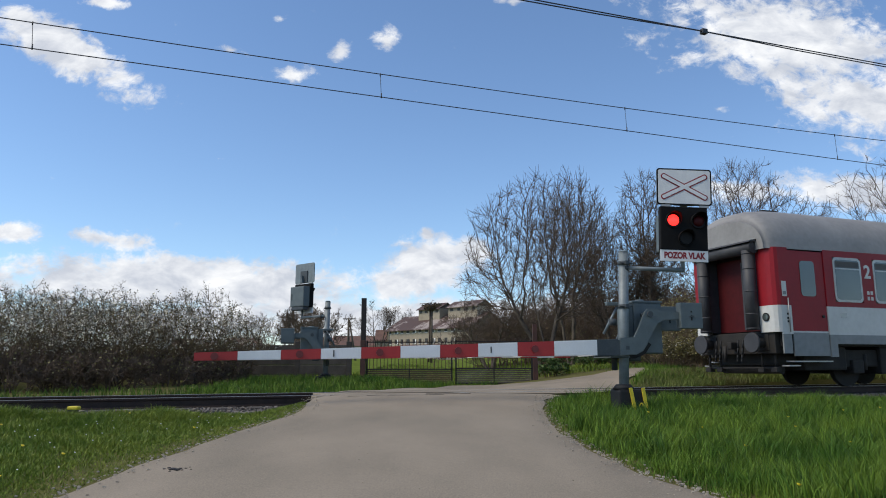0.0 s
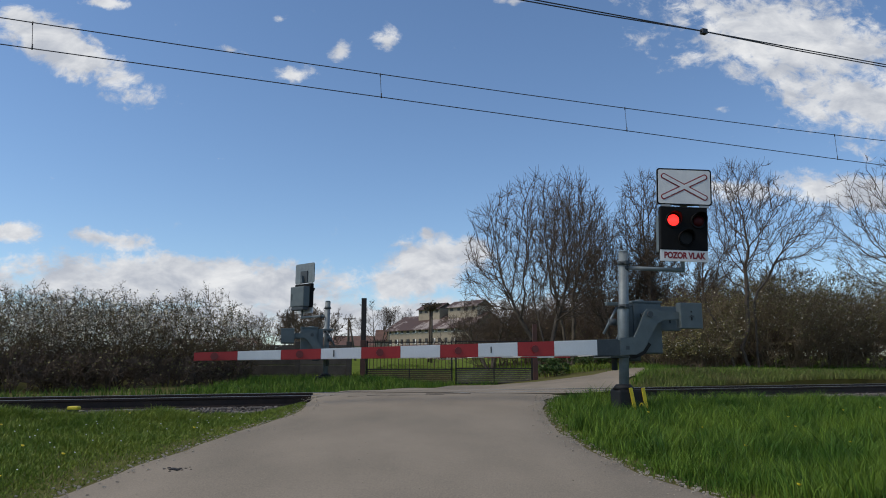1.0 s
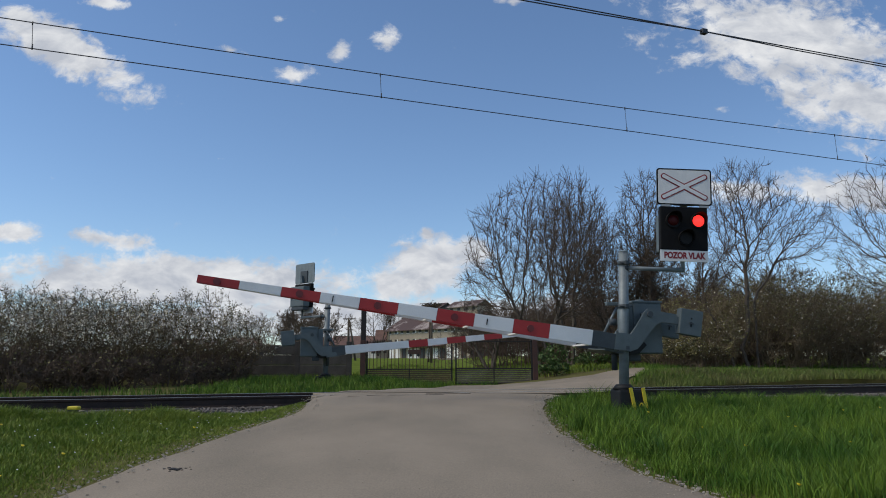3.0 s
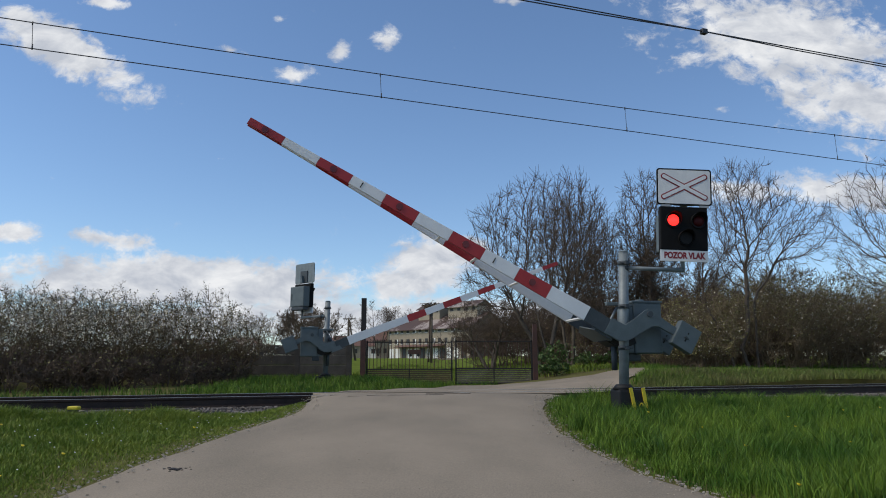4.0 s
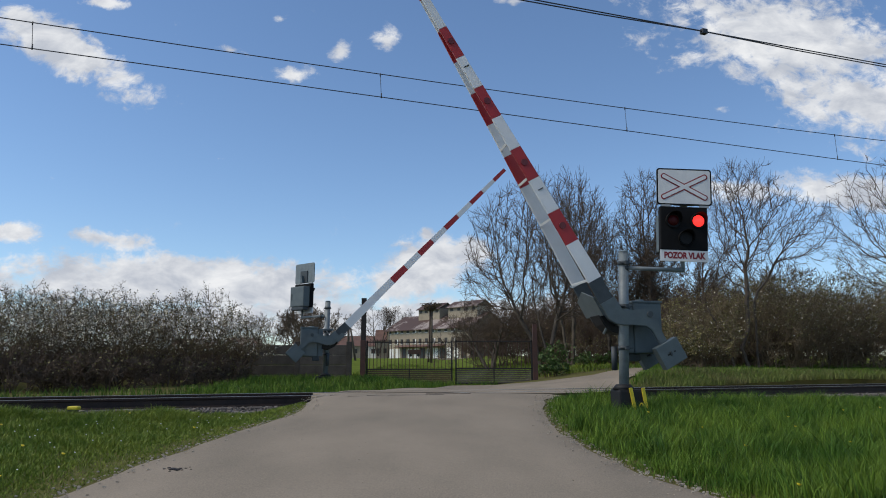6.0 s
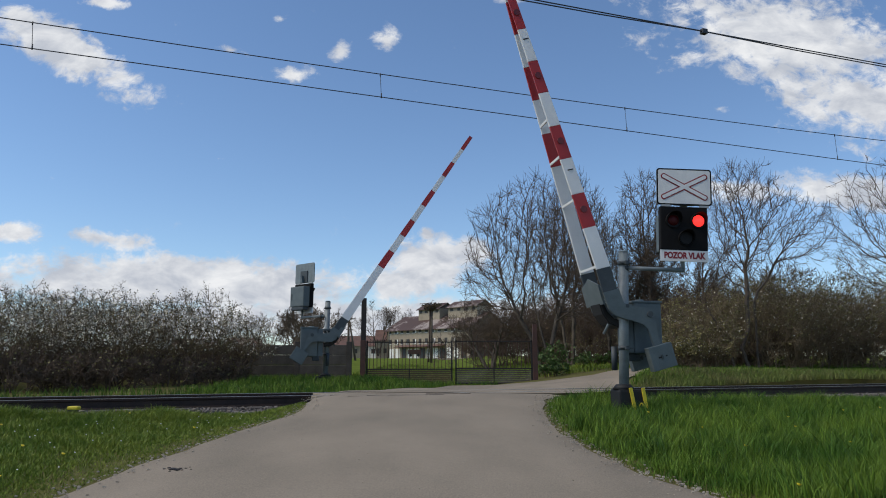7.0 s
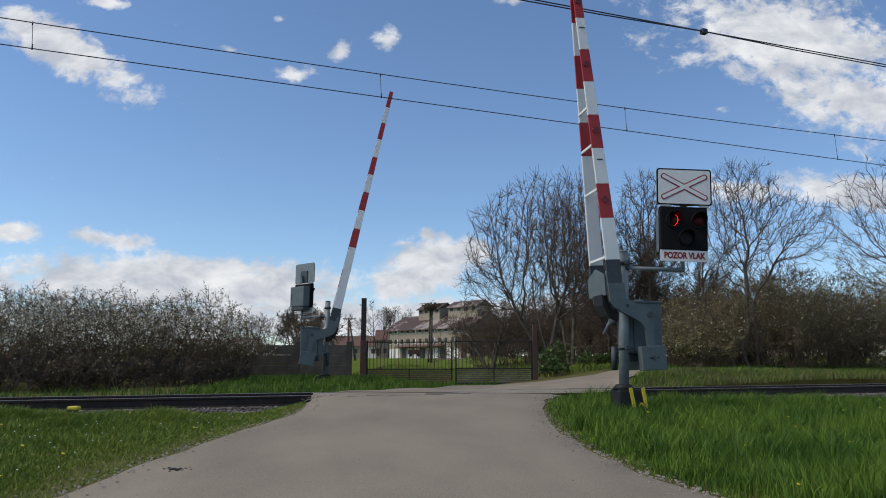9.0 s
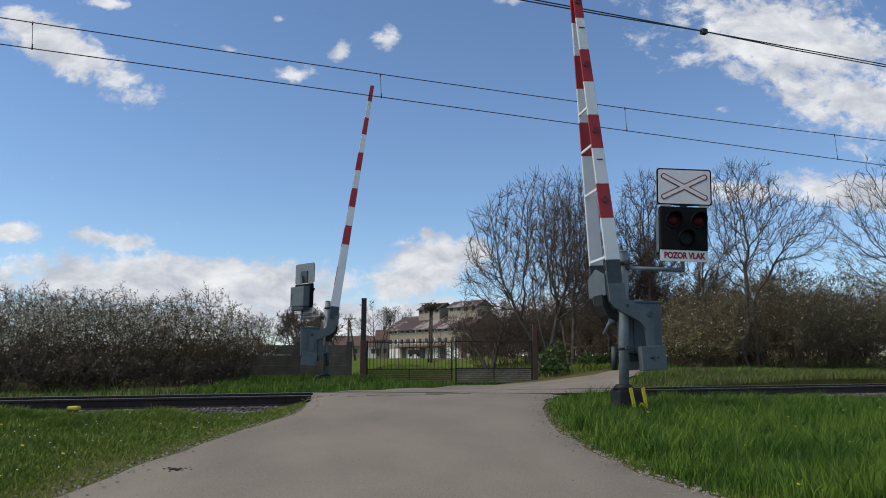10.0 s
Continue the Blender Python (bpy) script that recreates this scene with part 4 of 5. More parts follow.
far_signal = copy_thing(signal, Matrix.Translation((-4.50, 22.95, 2.02)) @ Matrix.Rotation(radians(140), 4, "Z"))
tagged(far_signal, "grey back of a crossing signal across the track")


def build_marker():
    mk = thing("cable_marker", Matrix.Translation((-5.42, 10.62, -0.37)), "small yellow-topped marker post beside the track", "marker post")
    part("post", B(-0.05, 0.05, -0.05, 0.05, -0.08, 0.17, bevel=0.01), M_GATEDARK, mk)
    part("cap", B(-0.08, 0.08, -0.055, 0.055, 0.16, 0.215, bevel=0.02), M_YELLOW, mk, "yellow painted cap")


build_marker()


# ---------------------------------------------------------------- gate, fence and pole
def build_gate():
    y = 27.0
    for x, z0, z1, w, lab in ((-3.02, -0.3, 3.05, 0.10, "tall rust-brown steel gate post with a dark top"), (3.48, -0.3, 2.05, 0.09, "rust-red steel gate post")):
        g = thing("gate_post", Matrix.Translation((x, y, z0)), lab, "post", "posts of the gate")
        part("post", B(-w, w, -w, w, 0, 1.75, bevel=0.01), M_RUST, g)
        part("post_top", B(-w * 0.9, w * 0.9, -w * 0.9, w * 0.9, 1.75, z1 - z0, bevel=0.01), M_GATEDARK if x < 0 else M_RUST, g)
    for x0, x1, lift in ((-2.90, 0.36, 0.0), (0.46, 3.38, 0.03)):
        g = thing("yard_gate", Matrix.Translation((x0, y, -0.22 + lift)), "closed rusty gate leaf with bars above brown boards", "gate", "leaves of the yard gate")
        w = x1 - x0
        for nm, b in (("stile", (0, 0.06, 0, 1.66)), ("stile", (w - 0.06, w, 0, 1.66)), ("rail", (0, w, 0, 0.05)), ("rail", (0, w, 0.56, 0.61)), ("rail", (0, w, 1.58, 1.62)), ("stile", (w / 2 - 0.02, w / 2 + 0.02, 0.05, 0.56))):
            part(nm, B(b[0], b[1], -0.03, 0.03, b[2], b[3], bevel=0.004), M_GATEDARK, g)
        k = int(w / 0.135)
        for i in range(1, k):
            part("bar", B(w * i / k - 0.011, w * i / k + 0.011, -0.012, 0.012, 0.6, 1.70), M_RUST, g)
        for i in range(7):
            bm = B(0.06, w - 0.06, -0.016, 0.012, 0.055 + i * 0.072, 0.055 + i * 0.072 + 0.052, bevel=0.012)
            part("board", bm, M_SHEETPALE if lift else M_SHEETRUST, g, "faded grey sheet strip" if lift else "rust-brown sheet strip")


def build_fence():
    x = -3.55
    proto = None
    for i in range(16):
        m = Matrix.Translation((x - i * 1.95, 27.0 + 0.05 * (i % 3), -0.10))
        if proto is None:
            proto = thing("concrete_fence_bay", m, "weathered grey concrete fence bay with a grooved post", "fence", "bays of the concrete fence")
            part("post", B(-0.10, 0.10, -0.09, 0.09, -0.2, 1.50, bevel=0.015), M_CONC, proto)
            for k in range(4):
                part("plank", B(-1.85, -0.10, -0.04, 0.03 + 0.012 * (k % 2), -0.12 + k * 0.375, 0.25 + k * 0.375, bevel=0.02), M_CONC, proto)
        elif i < 2:
            copy_thing(proto, m)
        else:
            bay = thing("concrete_fence_bay", m, "dark concrete fence bay behind brush", "fence", "bays of the concrete fence")
            part("post", B(-0.10, 0.10, -0.09, 0.09, -0.2, 1.50, bevel=0.015), M_CONCDARK, bay)
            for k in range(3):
                part("plank", B(-1.85, -0.10, -0.04, 0.04, -0.12 + k * 0.5, 0.365 + k * 0.5, bevel=0.02), M_CONCDARK, bay)


def build_stork_pole():
    p = thing("nest_pole", Matrix.Translation((-1.33, 80.0, 0.9)), "brown wooden pole carrying a stork nest", "pole")
    part("pole", R((0.0, 0, 0), (0.05, 0, 6.1), 0.16, 0.13), M_BARK, p)
    part("strut", R((-0.28, 0, 0.2), (-0.12, 0, 6.0), 0.09, 0.08), M_PLANK, p)
    bm = bmesh.new()
    rnd = random.Random(4)
    for i in range(260):
        a, r, z = rnd.uniform(0, 6.28), rnd.uniform(0.2, 1.0), rnd.uniform(0, 0.75)
        r *= 0.7 + 0.85 * z
        c = Vector((r * math.cos(a), r * math.sin(a), 6.0 + z))
        d = Vector((-math.sin(a), math.cos(a), rnd.uniform(-0.25, 0.25))) * rnd.uniform(0.25, 0.5)
        rod(bm, c - d, c + d, 0.03, n=4)
    part("nest", bm, M_TWIG, p, "large nest of dark sticks")
    st = thing("stork", Matrix.Translation((-1.55, 80.0, 7.65)), "small white stork standing on the nest", "bird")
    bm = bmesh.new()
    bmesh.ops.create_icosphere(bm, subdivisions=2, radius=0.2, matrix=Matrix.Diagonal((1.6, 0.8, 0.9, 1)))
    part("body", bm, M_STORKW, st, smooth=True)
    part("neck", R((0.25, 0, 0.08), (0.33, 0, 0.42), 0.05, 0.04, n=8), M_STORKW, st)
    part("bill", R((0.33, 0, 0.42), (0.58, 0, 0.38), 0.025, 0.008, n=6), M_RUST, st)
    part("tail", B(-0.45, -0.2, -0.08, 0.08, -0.05, 0.06, bevel=0.02), M_BLACK, st)
    for y in (-0.05, 0.05):
        part("leg", R((0.02, y, -0.16), (0.02, y, -0.95), 0.018, n=6), M_RUST, st)


build_gate()
build_fence()
build_stork_pole()


# ---------------------------------------------------------------- the old barn and houses
def build_barn():
    L, W, EAVE, RIDGE = 29.0, 13.5, 7.3, 11.0
    ang = math.atan2(-20.0, 21.1)
    m = Matrix.Translation((-14.6, 185.0, 2.9)) @ Matrix.Rotation(ang, 4, "Z")      # x along the front, y back
    b = thing("old_barn", m, "long ochre plastered barn with a rusty sheet roof", "building")
    part("front_wall", B(0, L, 0, 0.4, -1.5, EAVE), M_PLASTER, b, "pale ochre plaster front")
    part("back_wall", B(0, L, W - 0.4, W, -1.5, EAVE), M_PLASTER, b)
    gable = [(0, -1.5), (W, -1.5), (W, EAVE), (W / 2, RIDGE), (0, EAVE)]
    part("gable_wall", S(gable, L - 0.4, L, "x"), M_PLASTERSHADE, b, "brown gable with its shade put into the colour")
    part("gable_wall", S(gable, 0, 0.4, "x"), M_PLASTERSHADE, b)
    k = (RIDGE - EAVE) / (W / 2)
    for front in (True, False):
        q = [(-0.7, EAVE - 0.7 * k), (W / 2, RIDGE), (W / 2, RIDGE + 0.18), (-0.7, EAVE - 0.7 * k + 0.18)]
        if not front:
            q = [(W - y, z) for y, z in q]
        part("roof", S(q, -0.5, L + 0.5, "x"), M_ROOF, b, "rust-brown sheet roof with pale patches")
    for u0, u1 in ((7.5, 15.0), (18.0, 27.5)):
        c = part("roof_lantern", B(u0, u1, W / 2 - 2.6, W / 2 + 2.6, RIDGE - 2.2, RIDGE + 1.5), M_PLASTER, b, "raised plastered roof lantern")
        lr = [(W / 2 - 3.2, RIDGE + 1.3), (W / 2, RIDGE + 2.9), (W / 2 + 3.2, RIDGE + 1.3), (W / 2 + 3.2, RIDGE + 1.45), (W / 2, RIDGE + 3.1), (W / 2 - 3.2, RIDGE + 1.45)]
        part("lantern_roof", S(lr, u0 - 0.4, u1 + 0.4, "x"), M_ROOF, c)
        for s in (u0, u1 - 0.3):
            part("lantern_gable", S([(W / 2 - 2.6, RIDGE + 1.5), (W / 2 + 2.6, RIDGE + 1.5), (W / 2, RIDGE + 2.9)], s, s + 0.3, "x"), M_PLASTERSHADE, c)
        n = 4
        for i in range(n):
            x = u0 + (i + 0.5) * (u1 - u0) / n
            part("lantern_window", B(x - 0.45, x + 0.45, W / 2 - 2.68, W / 2 - 2.55, RIDGE + 0.55, RIDGE + 1.25), M_HOLE, c)
    for i in range(13):
        x = 1.3 + i * 2.2
        for z, h in ((6.35, 0.8), (3.7, 1.15)):
            w = part("window", B(x - 0.45, x + 0.45, -0.06, 0.1, z, z + h), M_HOLE, b, "small dark window opening")
            part("window_sill", B(x - 0.5, x + 0.5, -0.14, 0.02, z - 0.1, z), M_WHITEWALL, w)
            if i % 3 == 1:
                part("shutter", B(x + 0.47, x + 0.85, -0.10, -0.02, z, z + h), M_WHITEWALL, w)
    part("canopy", S([(-1.8, 2.75), (0.0, 3.25), (0.0, 3.35), (-1.9, 2.85)], 4.5, 21.0, "x"), M_TILE, b, "rust-brown lean-to canopy")
    for i in range(12):
        x = 2.0 + i * 2.25
        nm, mt = (("white_pier", M_WHITEWALL) if i % 3 != 2 else ("dark_doorway", M_HOLE))
        part(nm, B(x - 0.75, x + 0.75, -0.12, 0.1, 0, 2.5), mt, b)
    part("gable_door", B(L - 0.1, L + 0.08, 5.2, 7.6, -0.4, 2.6), M_HOLE, b)
    part("gable_pier", B(L - 0.1, L + 0.1, 8.2, 9.6, -0.4, 2.6), M_WHITEWALL, b)
    cart = thing("red_cart", Matrix.Translation((-6.6, 166.0, 3.15)), "small red farm trailer on the meadow", "trailer")
    part("bed", B(-1.5, 1.5, -0.8, 0.8, 0.6, 1.6, bevel=0.05), M_RUST, cart)
    for x in (-0.9, 0.9):
        part("wheel", R((x, -0.85, 0.35), (x, -0.65, 0.35), 0.35, n=14), M_BLACK, cart)


def house(m, L, W, h, rise, wall, label):
    b = thing("house", m, label, "house", "houses of the far village")
    part("wall", B(0, L, 0, W, -3, h), wall, b)
    part("roof", S([(-0.5, h - 0.2), (W / 2, h + rise), (W + 0.5, h - 0.2)], -0.4, L + 0.4, "x"), M_TILE, b, "faded red-brown tiled roof")
    for i in range(3):
        x = L * (i + 0.5) / 3
        part("window", B(x - 0.6, x + 0.6, -0.06, 0.05, 1.0, 2.3), M_HOLE, b)
    part("chimney", B(L * 0.3, L * 0.3 + 0.6, W / 2 - 0.3, W / 2 + 0.3, h, h + rise + 0.9), M_CONC, b)


build_barn()
for x, y, z, L, rz, h in ((-33, 215, 4.0, 13, 6, 3.4), (-21.5, 205, 3.7, 9, -4, 3.2), (-47, 225, 4.2, 12, 10, 3.2), (-88, 230, 4.2, 14, 4, 3.0), (-70, 228, 4.2, 10, -5, 3.2), (-18.5, 196, 3.6, 5.5, 0, 4.6)):
    house(pose(x, y, z, 0, 0, rz), L, 8, h, 3.0, M_PLASTER if L != 9 else M_WHITEWALL, "far plastered village house with a tiled roof")


def build_utility_poles():
    for x, y, top, legs in ((-12.0, 90, 6.7, 2), (-1.9 * 6, 150, 9.0, 1), (-19.8, 150, 8.6, 1)):
        z0 = float(ground_height(x, y)) - 0.2
        p = thing("utility_pole", Matrix.Translation((x, y, z0)), "dark wooden utility pole with a crossarm", "utility pole", "far utility poles")
        h = top - z0
        part("pole", R((0, 0, 0), (0, 0, h), 0.15, 0.11), M_BARK, p)
        if legs == 2:
            part("strut", R((1.0, 0, 0), (0.1, 0, h - 0.2), 0.15, 0.11), M_BARK, p)
        part("crossarm", B(-0.7, 0.9, -0.06, 0.06, h - 0.12, h), M_BARK, p)


build_utility_poles()


# ---------------------------------------------------------------- bare trees and brush
def prisms(segs, sides):
    """Tapered sticks from rows of (p, q, r0, r1): arrays of vertices and quads."""
    P, Q = np.array([s[0] for s in segs]), np.array([s[1] for s in segs])
    r0, r1 = np.array([s[2] for s in segs]), np.array([s[3] for s in segs])
    d = Q - P
    d = d / np.maximum(np.linalg.norm(d, axis=1, keepdims=True), 1e-9)
    ref = np.where(np.abs(d[:, 2:3]) > 0.9, np.array([[1.0, 0, 0]]), np.array([[0, 0, 1.0]]))
    u = np.cross(d, ref)
    u /= np.linalg.norm(u, axis=1, keepdims=True)
    v = np.cross(d, u)
    a = 2 * np.pi * np.arange(sides) / sides
    ring = np.cos(a)[None, :, None] * u[:, None] + np.sin(a)[None, :, None] * v[:, None]
    V = np.concatenate([P[:, None] + ring * r0[:, None, None], Q[:, None] + ring * r1[:, None, None]], 1).reshape(-1, 3)
    i = np.arange(sides)
    quad = np.stack([i, (i + 1) % sides, sides + (i + 1) % sides, sides + i], 1)
    F = (quad[None] + (np.arange(len(segs)) * 2 * sides)[:, None, None]).reshape(-1, 4)
    return V, F


def grow(rnd, out, p, d, length, r, level, last, counts, up, spread, wob):
    """One branch with its side branches, into out[level]."""
    steps = (6, 5, 4, 3, 1, 1)[level]
    pts = [p]
    dirs = []
    for i in range(steps):
        d = (d + Vector((rnd.gauss(0, wob), rnd.gauss(0, wob), rnd.gauss(0, wob) + up))).normalized()
        q = pts[-1] + d * (length / steps)
        ra, rb = r * (1 - 0.75 * i / steps), r * (1 - 0.75 * (i + 1) / steps)
        out[level].append((tuple(pts[-1]), tuple(q), ra, rb))
        pts.append(q)
        dirs.append(d)
    if level == last:
        return
    n = counts[level]
    start = (0.22, 0.22, 0.2, 0.15, 0.1)[level]
    for k in range(n):
        t = start + (1 - start) * (k + rnd.random()) / n
        f = t * steps
        i = min(int(f), steps - 1)
        at = pts[i].lerp(pts[i + 1], f - i)
        ax = dirs[i].orthogonal()
        ax.rotate(Matrix.Rotation(rnd.uniform(0, 6.283), 3, dirs[i]))
        nd = dirs[i].copy()
        nd.rotate(Matrix.Rotation(radians(rnd.gauss(spread, 9)), 3, ax))
        nl = length * rnd.uniform(0.42, 0.66) * (1.12 - 0.55 * t) * (1.35 if level >= last - 1 else 1.0)
        grow(rnd, out, at, nd, nl, max(r * (1 - 0.7 * t) * 0.55, 0.004), level + 1, last, counts, up * 1.1, spread * 0.97, wob)


def tree(seed, x, y, height, stems=1, lean=0.0, spread=40, counts=(11, 8, 6, 4), rmin=0.008, r=None, label="", twig=None, up=0.05, last=4, name="bare_tree", fan=22):
    rnd = random.Random(seed)
    z = float(ground_height(x, y)) - 0.1
    t = thing(name, Matrix.Translation((x, y, z)), label or "leafless tree with a grey trunk and fine twigs", "tree")
    out = [[] for _ in range(6)]
    for s in range(stems):
        a = s * 2.4 + rnd.random()
        tilt = radians(fan) * (1 if stems > 1 else 0)
        d = Vector((math.sin(tilt) * math.cos(a) + lean, math.sin(tilt) * math.sin(a), math.cos(tilt)))
        grow(rnd, out, Vector((0.12 * math.cos(a) * (stems > 1), 0.12 * math.sin(a) * (stems > 1), 0)), d.normalized(),
             height * rnd.uniform(0.66, 0.80), (r or height * 0.016), 0, last, counts, up, spread, 0.07)
    thick = [s for lv in out[:2] for s in lv]
    thin = [(p, q, max(a, rmin), max(b, rmin * 0.7)) for lv in out[2:] for p, q, a, b in lv]
    mesh_object("trunk", *prisms(thick, 7), M_BARK, t, smooth=True)
    mesh_object("crown", *prisms(thin, 3), twig or M_TWIG, t)
    return t


def crown_tree(seed, x, y, stems, lobes, label, step=0.22, twig=0.6, rmin=0.0075, points=3200, up=0.22, rise=1.0, name="bare_tree", category="tree", bark=None, twigs=None, thick_from=0.03):
    """A bare tree grown towards points spread through its crown: stems are polylines, lobes are ellipsoids (centre, radii, share)."""
    rng = np.random.default_rng(seed)
    cloud = []
    for cx, cy, cz, rx, ry, rz, share in lobes:
        k = int(points * share)
        d = rng.normal(size=(k, 3))
        d /= np.linalg.norm(d, axis=1, keepdims=True)
        cloud.append(np.array([cx, cy, cz]) + d * (rng.random((k, 1)) ** (1 / 2.4)) * np.array([rx, ry, rz]) * (1 + 0.10 * rng.normal(size=(k, 1))))
    A = np.concatenate(cloud)
    A = A[A[:, 2] > 0.9]
    pos, par = [], []
    for line in stems:
        for i in range(len(line) - 1):
            a, b = np.array(line[i], float), np.array(line[i + 1], float)
            m = max(int(np.linalg.norm(b - a) / step), 1)
            for j in range(m):
                pos.append(a + (b - a) * (j + 1) / m + rng.normal(0, 0.015, 3))
                par.append((-1 if len(pos) == 1 else 0) if i == 0 and j == 0 else len(pos) - 2)
    near, dist = np.zeros(len(A), int), np.full(len(A), 1e9)

    def update(first):
        N = np.array(pos[first:])
        D = np.linalg.norm(A[:, None] - N[None], axis=2)
        j = D.argmin(1)
        v = D[np.arange(len(A)), j]
        m = v < dist
        dist[m], near[m] = v[m], j[m] + first

    update(0)
    forks = {}
    for it in range(70):
        if len(A) == 0:
            break
        act = dist < max(2.6, dist.min() + 0.3)
        P = np.array(pos)
        S = np.zeros((len(pos), 3))
        d = A[act] - P[near[act]]
        np.add.at(S, near[act], d / np.maximum(np.linalg.norm(d, axis=1, keepdims=True), 1e-6))
        grow_at = np.nonzero(np.abs(S).sum(1) > 0)[0]
        first = len(pos)
        for n in grow_at:
            forks[n] = forks.get(n, 0) + 1
            if forks[n] > 3:
                continue
            v = S[n] / max(np.linalg.norm(S[n]), 1e-6) + rng.normal(0, 0.22, 3)
            v[2] += up
            if par[n] >= 0:
                w = P[n] - P[par[n]]
                v = v + 0.7 * w / max(np.linalg.norm(w), 1e-6)
            pos.append(P[n] + v / np.linalg.norm(v) * step)
            par.append(int(n))
        if len(pos) == first:
            break
        update(first)
        keep = dist > step * 1.7
        A, near, dist = A[keep], near[keep], dist[keep]
    n = len(pos)
    acc, kids = np.zeros(n), np.zeros(n, int)
    for i in range(n - 1, -1, -1):
        acc[i] = max(acc[i], (rmin * 1.25) ** 2.25)
        if par[i] >= 0:
            acc[par[i]] += acc[i]
            kids[par[i]] += 1
    rad = acc ** (1 / 2.25)
    P = np.array(pos)
    thick, thin = [], []
    for i in range(n):
        q = P[par[i]] if par[i] >= 0 else P[i] - np.array([0, 0, step * 1.5])
        seg = (tuple(q), tuple(P[i]), min(rad[par[i]] if par[i] >= 0 else rad[i] * 1.15, rad[i] * 1.5), rad[i])
        (thick if rad[i] > thick_from else thin).append(seg)
        if rad[i] < thick_from:
            w = (P[i] - q) / max(np.linalg.norm(P[i] - q), 1e-6)
            for t in range(4 if kids[i] == 0 else 2):
                v = w * 0.8 + rng.normal(0, 0.5, 3) + np.array([0, 0, 0.22 * rise])
                v /= np.linalg.norm(v)
                L = twig * rng.uniform(0.45, 1.15)
                a = P[i]
                b = a + v * L * 0.5
                v2 = v + rng.normal(0, 0.18, 3) + np.array([0, 0, 0.3 * rise])
                c = b + v2 / np.linalg.norm(v2) * L * 0.5
                thin += [(tuple(a), tuple(b), rmin, rmin * 0.85), (tuple(b), tuple(c), rmin * 0.85, rmin * 0.6)]
                if rng.random() < 0.6:
                    v3 = v + rng.normal(0, 0.6, 3)
                    thin.append((tuple(b), tuple(b + v3 / np.linalg.norm(v3) * L * 0.4), rmin * 0.8, rmin * 0.6))
    t = thing(name, Matrix.Translation((x, y, float(ground_height(x, y)) - 0.1)), label, category)
    mesh_object("trunk", *prisms(thick, 6), bark or M_BARK, t, smooth=True)
    mesh_object("crown", *prisms(thin, 3), twigs or M_TWIG, t)
    return t


crown_tree(11, 4.5, 31.0, [[(0, 0, 0), (0.0, 0, 1.2), (-0.25, 0.1, 2.2)], [(0.12, 0.1, 0), (0.25, 0.1, 1.4), (0.5, 0.1, 2.6)], [(-0.12, 0, 0), (-0.5, 0, 1.5), (-1.1, 0, 2.5)]],
           [(-0.2, 0, 5.6, 3.1, 2.8, 3.0, 0.75), (-2.1, 0, 4.0, 1.7, 1.8, 1.5, 0.2), (1.9, 0, 3.6, 1.5, 1.5, 1.6, 0.15)], "large leafless tree with a wide rounded crown")
crown_tree(12, 6.9, 38.0, [[(0, 0, 0), (0.1, 0, 2.0), (0.1, 0, 3.6)], [(-0.2, 0, 0), (-0.5, 0, 2.2), (-0.8, 0, 3.6)]],
           [(0.2, 0, 6.7, 2.1, 2.1, 3.6, 1.0)], "tall leafless tree with dark forked trunk", rmin=0.009, points=2600)
crown_tree(13, 9.4, 40.0, [[(0, 0, 0), (-0.1, 0, 2.6)], [(0.25, 0, 0), (0.6, 0, 2.6)]],
           [(0, 0, 5.2, 2.3, 2.0, 3.2, 1.0)], "leafless tree with several dark stems", rmin=0.009, points=2300)
crown_tree(16, 11.2, 38.0, [[(0, 0, 0), (0.05, 0, 2.5), (0, 0, 5.0)]],
           [(0, 0, 7.1, 1.75, 1.8, 3.45, 0.9), (0.5, 0, 3.6, 1.6, 1.5, 1.6, 0.15)], "tall slender leafless tree", rmin=0.009, points=2300, up=0.4)
crown_tree(18, 10.75, 24.9, [[(0, 0, 0), (-0.32, 0, 0.9), (-0.05, 0, 1.6), (0.02, 0, 3.2)], [(-0.5, 0, 0), (-1.0, 0.1, 1.6), (-1.5, 0.1, 2.6)], [(0.3, 0.2, 0), (0.35, 0.2, 2.6)]],
           [(-0.1, 0, 5.5, 1.7, 1.7, 1.95, 0.7), (1.6, 0, 5.0, 1.55, 1.4, 1.4, 0.25), (-1.4, 0, 3.4, 0.9, 0.9, 1.2, 0.12)], "leafless tree with a pale bent trunk beside the track", step=0.19, twig=0.45, rmin=0.006, points=3200)
crown_tree(19, 17.4, 25.5, [[(0, 0, 0), (0.1, 0, 1.6), (-0.1, 0, 3.0)]],
           [(-0.2, 0, 5.2, 2.8, 2.2, 2.7, 1.0)], "leafless tree with gnarled twigs at the hedge", step=0.24, twig=0.42, rmin=0.0065, points=2600)
tree(14, 10.2, 41.0, 8.0, 3, 0.0, 34, (10, 8, 6, 4), 0.0085, 0.11, "dense leafless tree with several stems", up=0.05)
tree(15, 3.0, 45.0, 5.6, 3, -0.1, 46, (9, 7, 6, 4), 0.008, 0.12, "low leafless tree beside the barn", up=0.03)
tree(17, 13.4, 40.0, 7.6, 2, 0.0, 34, (9, 7, 6, 4), 0.008, 0.15, "leafless tree behind the signal", up=0.07)
tree(21, 13.5, 33.0, 5.4, 3, 0.0, 38, (8, 7, 6, 4), 0.009, 0.1, "leafless tree behind the brush", up=0.05)
